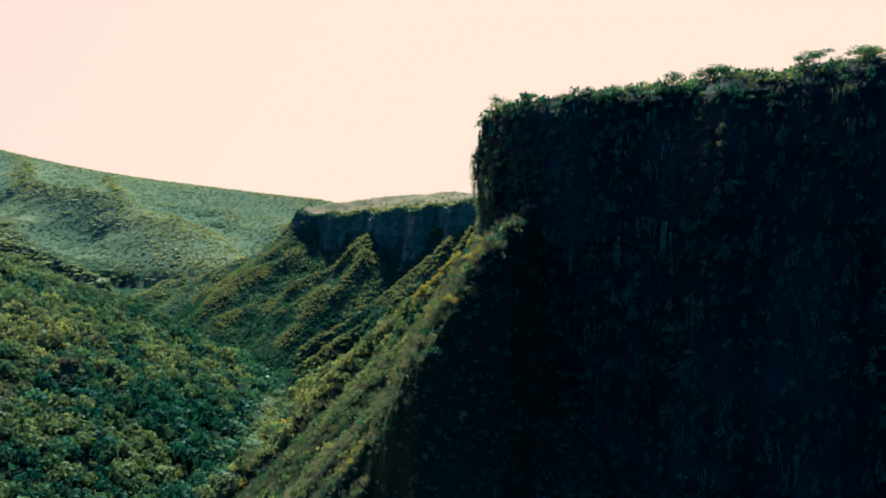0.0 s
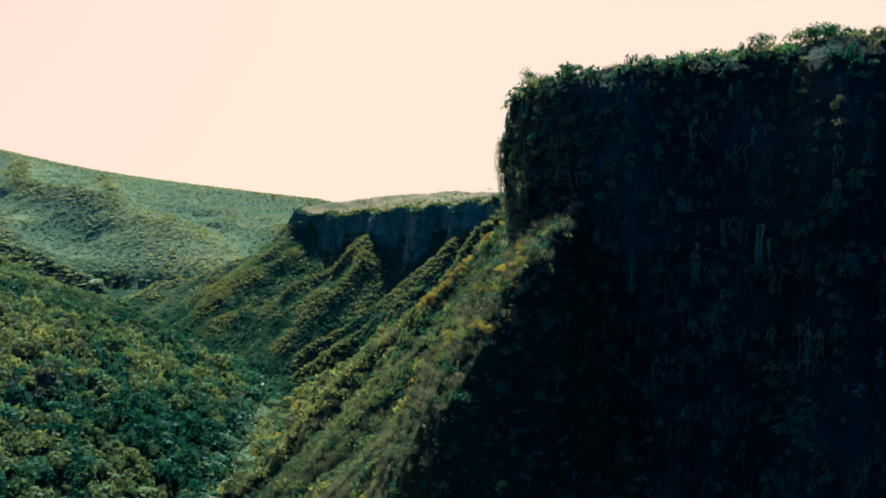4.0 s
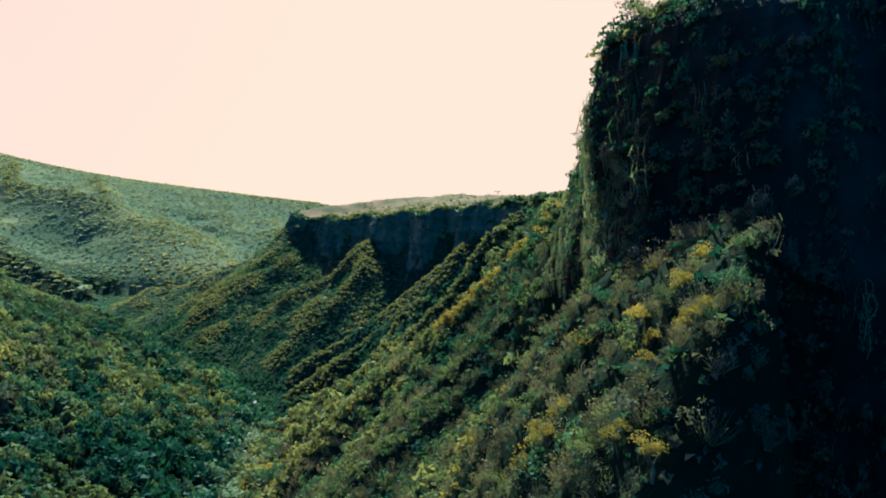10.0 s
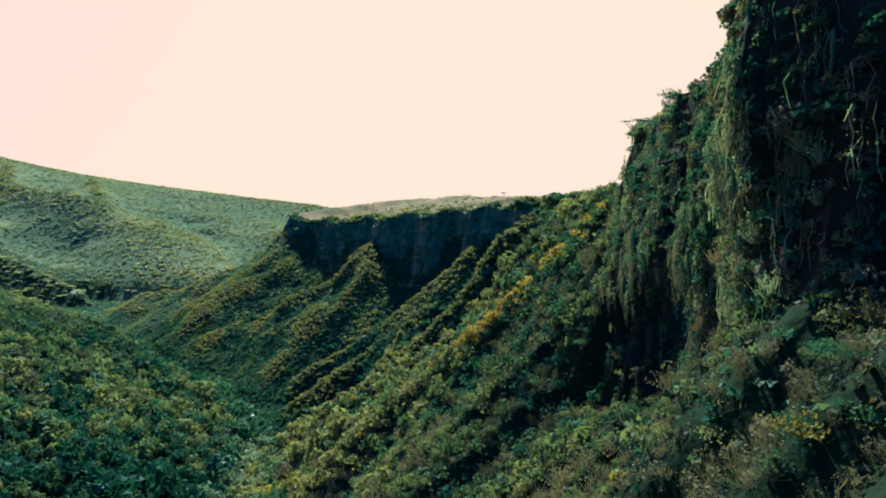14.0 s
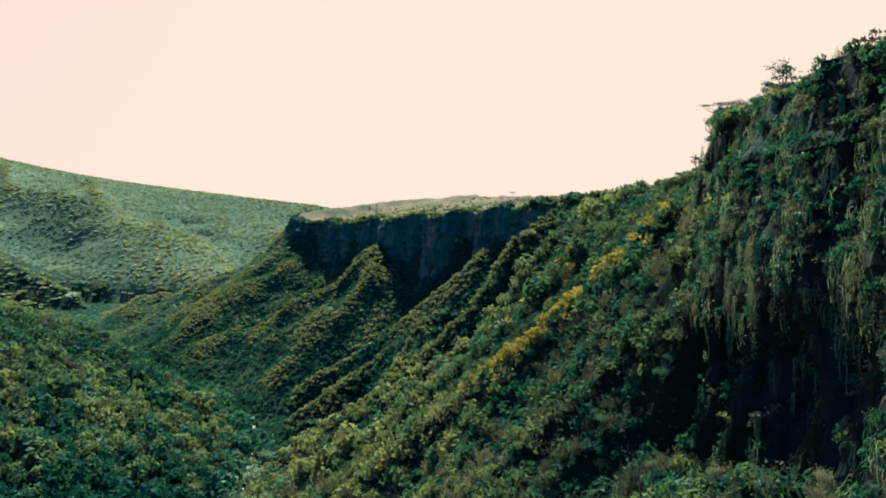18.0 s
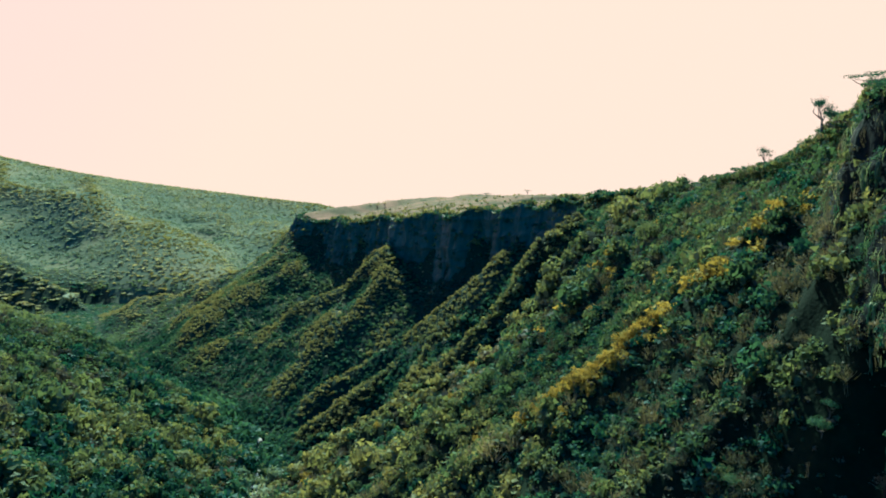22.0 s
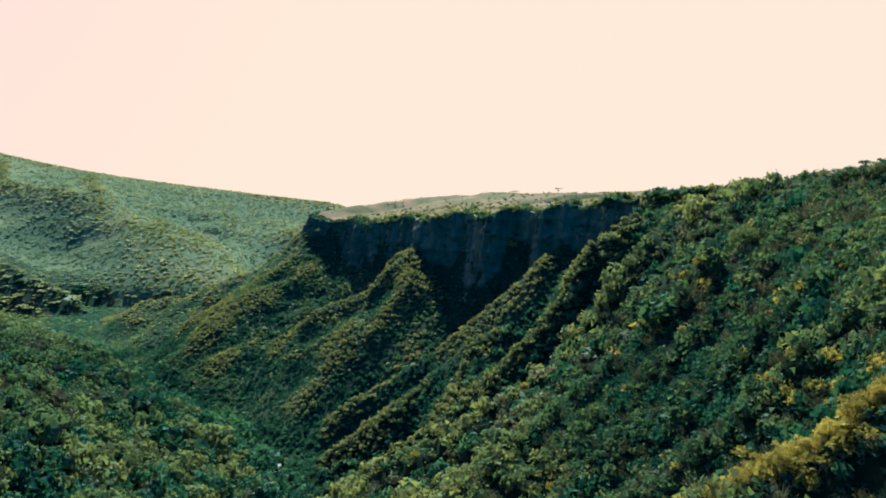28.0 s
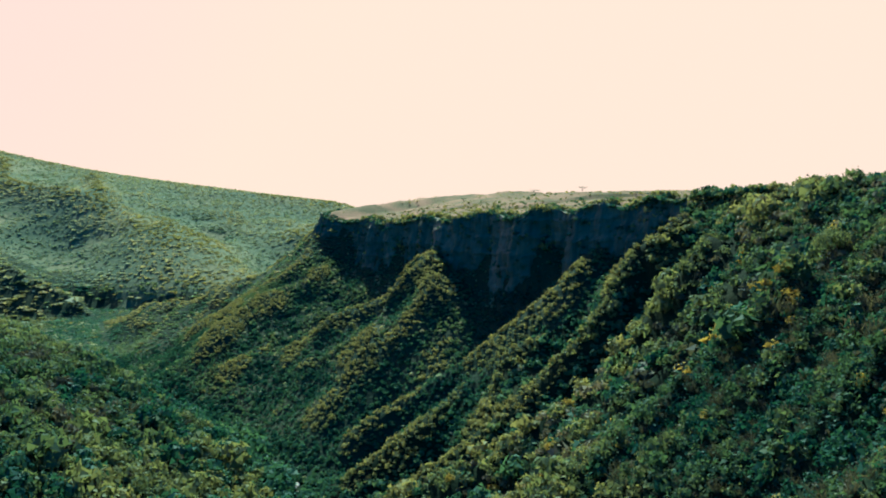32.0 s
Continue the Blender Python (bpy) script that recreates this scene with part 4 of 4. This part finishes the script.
mp, mo = on_wall(rw, 1500, mesa_wall, mesa_out, 0.0, 0.95, lambda p, rs: rs.rand(len(p)) < 0.35)
n = len(mp)
ms = 0.8 + 1.2 * rw.rand(n)
stuff("mesa_cliff_plants", [scatter(FAR, mp + np.c_[mo * 0.3, -0.5 * np.ones(n)], ms, ms, np.where(rw.rand(n) < 0.25, 1, 0), rw.rand(n) * 0.7, rw)], LEAVES, "bushes rooted in the mesa's rock band")
hp, ho = on_wall(rw, 420, near_wall, near_out, 0.03, 0.9, lambda p, rs: (p[:, 0] < 45) & (rs.rand(len(p)) < np.where(p[:, 1] > 112, 0.85, 0.06)))
n = len(hp)
hs = 0.7 + 0.6 * rw.rand(n)
stuff("hanging_cacti", [scatter(HANGING, hp + np.c_[ho * 0.1, np.zeros(n)], hs, hs, np.zeros(n, int), rw.rand(n), rw, np.arctan2(ho[:, 0], -ho[:, 1]))], [CACTUS], "grey-green cactus stems arching and hanging from the rock")

# ---- single plants and stones ----


def ground_z(x, y):
    return float(land(np.array([x]), np.array([y]))[0][0])


def piece(name, v, f, mat, parent, label="", tint=None, smooth=False):
    me = raw_mesh(name, v, f, [mat], None, None if tint is None else np.full(len(v), tint), smooth)
    ob = new(name, me)
    ob.parent = parent
    return tagged(ob, label) if label else ob


def lobed_crown(rs, tips, leaves, leaf, size):
    """Leaf clumps gathered round the ends of the limbs."""
    out = []
    for tip in tips:
        v, f = crown(rs, 4, leaves * 2, leaf * 0.8 / size, 0.5, 0.1, 0.7, 0.7)
        out.append((v * size * (0.8 + 0.4 * rs.rand()) + np.array(tip) - np.array([0, 0, size * 0.35]), f))
    return joined(out)


def make_tree(rs, name, height, radius, leaf_mat, label, category, lobes=5, flat=0.7, leaf=0.16, leaves=70, tint=0.5, lean=0.0, bare=0):
    """A tree or shrub: tapered trunk, bent limbs and a crown with gaps; foot at the origin."""
    root = tagged(new(name), label, category)
    fork = height * (0.3 if flat > 0.5 else 0.4)
    top = np.array([lean * fork, 0.1 * rs.randn(), fork])
    r0 = 0.045 * height ** 0.9
    mid = top * 0.5 + np.array([0.06 * rs.randn(), 0.06 * rs.randn(), 0])
    v, f = tube([(0, 0, -0.5), mid * 0.4, mid, top], [r0 * 1.3, r0, r0 * 0.85, r0 * 0.7], 6)
    piece("trunk", v, f, BARK, root, smooth=True)
    tips = []
    for k in range(lobes):
        a = k / lobes * 6.283 + rs.rand()
        rad = radius * (0.35 + 0.45 * rs.rand())
        tip = top + np.array([math.cos(a) * rad + lean * height * 0.3, math.sin(a) * rad, (height - fork) * (0.35 + 0.5 * rs.rand()) * (1 if flat > 0.5 else 0.8)])
        bend = (top + tip) / 2 + np.array([0, 0, -0.1 * height]) + 0.08 * height * rs.randn(3)
        v, f = tube([top - np.array([0, 0, 0.15]), bend, tip], [r0 * 0.55, r0 * 0.38, r0 * 0.12], 5)
        piece("limb", v, f, BARK, root, smooth=True)
        tips.append(tip)
    tips.append(top + np.array([lean * height * 0.2, 0, (height - fork) * 0.6]))
    v, f = lobed_crown(rs, tips, leaves, leaf, radius * 0.62)
    if flat < 0.5:
        zc = v[:, 2].mean()
        v[:, 2] = zc + (v[:, 2] - zc) * flat
    if bare:
        pieces = [(v, f)]
        for tip in tips:
            tv, tf = twigs(rs, bare, 10)
            pieces.append((tv * radius * 0.7 + np.array(tip) - np.array([0, 0, 0.3 * radius]), tf))
        v, f = joined(pieces)
    piece("crown", v, f, leaf_mat, root, tint=tint)
    return root


def make_columns(rs):
    root = tagged(new("columnar_cactus"), "clump of upright grey-green cactus columns among dry scrub", "cactus", "cacti on the slope")
    for k in range(rs.randint(4, 8)):
        v, f = upright_stem(rs, 2.0 + 2.2 * rs.rand(), 0.11 + 0.05 * rs.rand())
        piece("stem", v, f, CACTUS, root, smooth=True)
    return root


def make_hanging(rs):
    root = tagged(new("hanging_cactus"), "long grey cactus stems arching out and drooping from rock", "cactus", "cacti hanging on the cliff")
    for k in range(rs.randint(3, 6)):
        v, f = hanging_stem(rs, 1.5 + 2.8 * rs.rand(), 0.07 + 0.04 * rs.rand(), 0.2 + 0.35 * rs.rand())
        v[:, 0] += 0.4 * rs.randn()
        piece("stem", v, f, CACTUS, root, smooth=True)
    v, f = crown(rs, 3, 50, 0.12)
    piece("foliage", v * 0.8 - np.array([0, 0.1, 0.5]), f, GREEN, root, tint=0.3)
    return root


def make_stone(rs, name, size, mat, label, group):
    bm = bmesh.new()
    bmesh.ops.create_icosphere(bm, subdivisions=2, radius=1)
    for v in bm.verts:
        k = 0.8 + 0.5 * noise.noise(v.co * 1.3 + Vector((rs.rand() * 0.2, size * 7, 3)))
        v.co = Vector((v.co.x * size * 1.2, v.co.y * size, v.co.z * size * 0.75)) * k
    me = bpy.data.meshes.new(name)
    bm.to_mesh(me)
    bm.free()
    me.materials.append(mat)
    return tagged(new(name, me), label, "rock", group)


rt = np.random.RandomState(33)
ROUND = [make_tree(rt, "tree", 4.2, 2.1, GREEN, "small round-crowned green tree on the cliff edge", "tree", tint=0.35 + 0.2 * k) for k in range(3)]
OPEN = [make_tree(rt, "tree", 4.6, 2.0, GREEN, "thin dark tree with open branches on the rim", "tree", lobes=6, leaves=34, leaf=0.15, tint=0.25, bare=6) for k in range(2)]
FLAT = [make_tree(rt, "flat_topped_tree", 4.0, 3.0, GREEN, "flat-topped spreading tree leaning over the edge", "tree", lobes=6, flat=0.35, leaves=60, tint=0.4, lean=-0.25)]
SHRUB = [make_tree(rt, "shrub", 2.4, 1.5, GREEN, "dense green shrub with bare lower stems", "shrub", lobes=5, leaf=0.08, leaves=100, tint=0.3 + 0.15 * k) for k in range(3)]
OLIVES = [make_tree(rt, "olive_shrub", 2.3, 1.5, OLIVE, "rounded olive-green shrub on the dry slope", "shrub", lobes=5, leaf=0.08, leaves=95, tint=0.4 + 0.2 * k) for k in range(2)]
GOLD = [make_tree(rt, "yellow_shrub", 2.8, 1.35, YELLOW, "yellow-flowering shrub, bright against the dark slope", "shrub", lobes=5, leaf=0.075, leaves=110, tint=0.5 + 0.25 * k) for k in range(3)]
BARE = [make_tree(rt, "dry_shrub", 2.6, 1.5, DRY, "leafless grey-brown shrub of fine twigs", "shrub", lobes=6, leaf=0.08, leaves=26, tint=0.5 + 0.2 * k, bare=34) for k in range(3)]
COLUMNS = [make_columns(rt) for _ in range(3)]
DROOP = [make_hanging(rt) for _ in range(4)]
used = set()


def put(protos, x, y, z, turn, size, group=""):
    """The prototype itself the first time, copies after that."""
    p = protos[rt.randint(len(protos))]
    m = Matrix.Translation((x, y, z)) @ Matrix.Rotation(turn, 4, "Z") @ Matrix.Scale(size, 4)
    if p.name in used:
        ob = copy_thing(p, m)
        ob.matrix_basis = m
    else:
        used.add(p.name)
        ob = p
        p.matrix_basis = m
    if group:
        ob["group"] = group
    return ob


# along the rim, from the near cliff back to the slope
edge, edge_s = resample(RIM_LINE[2 * 6 + 3:15 * 6], 2.2)
for k, q in enumerate(edge):
    side = 0.2 - 2.6 * rt.rand()
    t = edge[min(k + 1, len(edge) - 1), :2] - edge[max(k - 1, 0), :2]
    t /= np.hypot(*t)
    x, y = q[0] - t[1] * side, q[1] + t[0] * side
    kind = rt.rand()
    protos = SHRUB if kind < 0.45 else OLIVES if kind < 0.68 else BARE if kind < 0.84 else ROUND
    put(protos, x, y, max(ground_z(x, y), q[2] - 0.4) - 0.5, rt.rand() * 6.3, (0.6 + 0.45 * rt.rand()) * (0.75 if protos is ROUND else 1.0), "plants along the rim")
for x, y, protos, size in [(53, 88.5, SHRUB, 1.35), (54.5, 88.5, OLIVES, 1.2), (48.5, 91, SHRUB, 1.35), (47, 92, OPEN, 0.6), (38.5, 97.5, SHRUB, 1.4), (36.5, 98, OLIVES, 1.2), (33, 100, SHRUB, 1.1), (57.5, 87.5, SHRUB, 1.15), (9.2, 118, OPEN, 0.9), (13.5, 112, ROUND, 0.75),
                           (20.5, 192.5, FLAT, 0.85), (22, 180, ROUND, 0.9), (19, 172, OPEN, 0.9), (31, 222, OPEN, 1.0), (36, 227, ROUND, 0.9), (51, 283, OPEN, 1.0)]:
    put(protos, x, y, max(ground_z(x, y), float(nearest(RIM_LINE, np.array([x]), np.array([y]))[1][2][0]) - 0.2) - 0.15, rt.rand() * 0.6 - 0.3, size, "trees on the rim")
BIG = make_tree(rt, "broad_tree", 8.0, 5.2, OLIVE, "broad round-crowned tree standing clear of the scrub", "tree", lobes=9, leaf=0.3, leaves=90, tint=0.35)
BIG.matrix_basis = Matrix.Translation((41, 338, ground_z(41, 338) - 1.0))
for x, y in [(65, 598), (74, 602), (97, 600), (120, 560), (40, 640), (10, 660), (-40, 680), (85, 520), (78, 470)]:
    put(FLAT, x, y, ground_z(x, y) - 0.1, rt.rand() * 6.3, 0.9 + 0.4 * rt.rand(), "trees on the plateau")
for x, y in [(17, 492), (33, 474), (37, 466), (48, 457)]:
    put(FLAT, x, y, ground_z(x, y) - 0.1, rt.rand() * 6.3, 0.65 + 0.2 * rt.rand(), "trees on the plateau")
# on the near slopes
for k in range(120):
    y = 66 + 137 * rt.rand()
    x = -16 + 26 * rt.rand() + (0 if y < 120 else 0.06 * (y - 120))
    z, d, r, lefty = (q[0] for q in land(np.array([x]), np.array([y])))
    if d < 3:
        continue
    kind = rt.rand()
    protos = BARE if kind < 0.4 else OLIVES if kind < 0.65 else SHRUB if kind < 0.88 or y < 100 else COLUMNS
    put(protos, x, y, z - 0.15, rt.rand() * 6.3, 0.5 + 0.4 * rt.rand(), "cacti on the slope" if protos is COLUMNS else "shrubs on the near slope")
for x, y in [(8.4, 96.6), (7.4, 97.4), (3.9, 93.6), (3.6, 94.8), (2.9, 90), (4.5, 87.8), (0.4, 87.5), (4.8, 91), (5.6, 93), (1.4, 84.5), (2.2, 80), (-1.6, 96), (19, 212), (14, 214), (9, 217),
             (24, 232), (15, 240), (20, 236), (9, 243), (13, 247), (27, 246)]:
    put(GOLD, x, y, ground_z(x, y) - 0.1, rt.rand() * 6.3, 0.45 + 0.35 * rt.rand(), "yellow-flowering shrubs")
for x, y in [(-9, 88), (-13, 95), (-7, 103), (-10, 112), (-3, 108), (-14, 120), (-6, 84), (-17, 104)]:
    put(COLUMNS, x, y, ground_z(x, y) - 0.1, rt.rand() * 6.3, 0.55 + 0.25 * rt.rand(), "cacti on the slope")
# the golden crest of the spur behind the cliff, and bushes scattered beyond it
rq = np.random.RandomState(31)
crest_line = np.array(SPURS[0], float)
for k in range(34):
    x = 4.5 - 18.5 * k / 33 + 0.6 * rq.randn()
    y = np.interp(-x, -crest_line[:, 0], crest_line[:, 1]) - 0.6 + 1.3 * rq.randn()
    put(GOLD, x, y, ground_z(x, y) - 0.2, rq.rand() * 6.3, 0.75 + 0.45 * rq.rand(), "yellow-flowering shrubs")
for k in range(14):
    x, y = 19 + 2.6 * rq.randn(), 271 + 4.5 * rq.randn()
    put(GOLD, x, y, ground_z(x, y) - 0.2, rq.rand() * 6.3, 0.8 + 0.4 * rq.rand(), "yellow-flowering shrubs")
put(COLUMNS, 0.7, 219.6, ground_z(0.7, 219.6) - 0.1, 1.0, 0.8, "cacti on the slope")
# hanging from the cliff
hp, ho = on_wall(np.random.RandomState(8), 130, near_wall, near_out, 0.05, 0.75, lambda p, rs: (p[:, 0] < 30) & ((p[:, 1] > 112) | (rs.rand(len(p)) < 0.08)))
for p, o in zip(hp[:75], ho):
    put(DROOP, p[0] + o[0] * 0.1, p[1] + o[1] * 0.1, p[2], math.atan2(o[0], -o[1]), 0.8 + 0.5 * rt.rand(), "cacti hanging on the cliff")
# weathered pink outcrops on the cliff, and pale stones in the stream bed
OUTCROP = [make_stone(rt, "rock_outcrop", 1.0, PINK_ROCK, "weathered pink rock knob jutting from the dark cliff", "outcrops on the cliff") for _ in range(3)]
op, oo = on_wall(np.random.RandomState(15), 60, near_wall, near_out, 0.25, 0.6, lambda p, rs: (p[:, 1] > 108) & (p[:, 1] < 160) & (p[:, 0] < 14))
for p, o in zip(op[:9], oo):
    ob = put(OUTCROP, p[0], p[1], p[2], rt.rand() * 6.3, 0.35 + 0.35 * rt.rand())
    ob.matrix_basis = ob.matrix_basis @ Matrix.Diagonal((0.7, 0.7, 1.9, 1))
BOULDER = [make_stone(rt, "boulder", 1.0, STONE, "pale rounded boulder in the stream bed", "boulders in the stream") for _ in range(4)]
bed, _ = resample(RIVER_LINE, 1.3)
bed = bed[(bed[:, 1] > 250) & (bed[:, 1] < 440)]
for q in bed[::2]:
    x, y = q[0] + 1.6 * rt.randn(), q[1] + 1.0 * rt.randn()
    put(BOULDER, x, y, ground_z(x, y) + 0.1, rt.rand() * 6.3, 0.5 + 1.1 * rt.rand() ** 2)
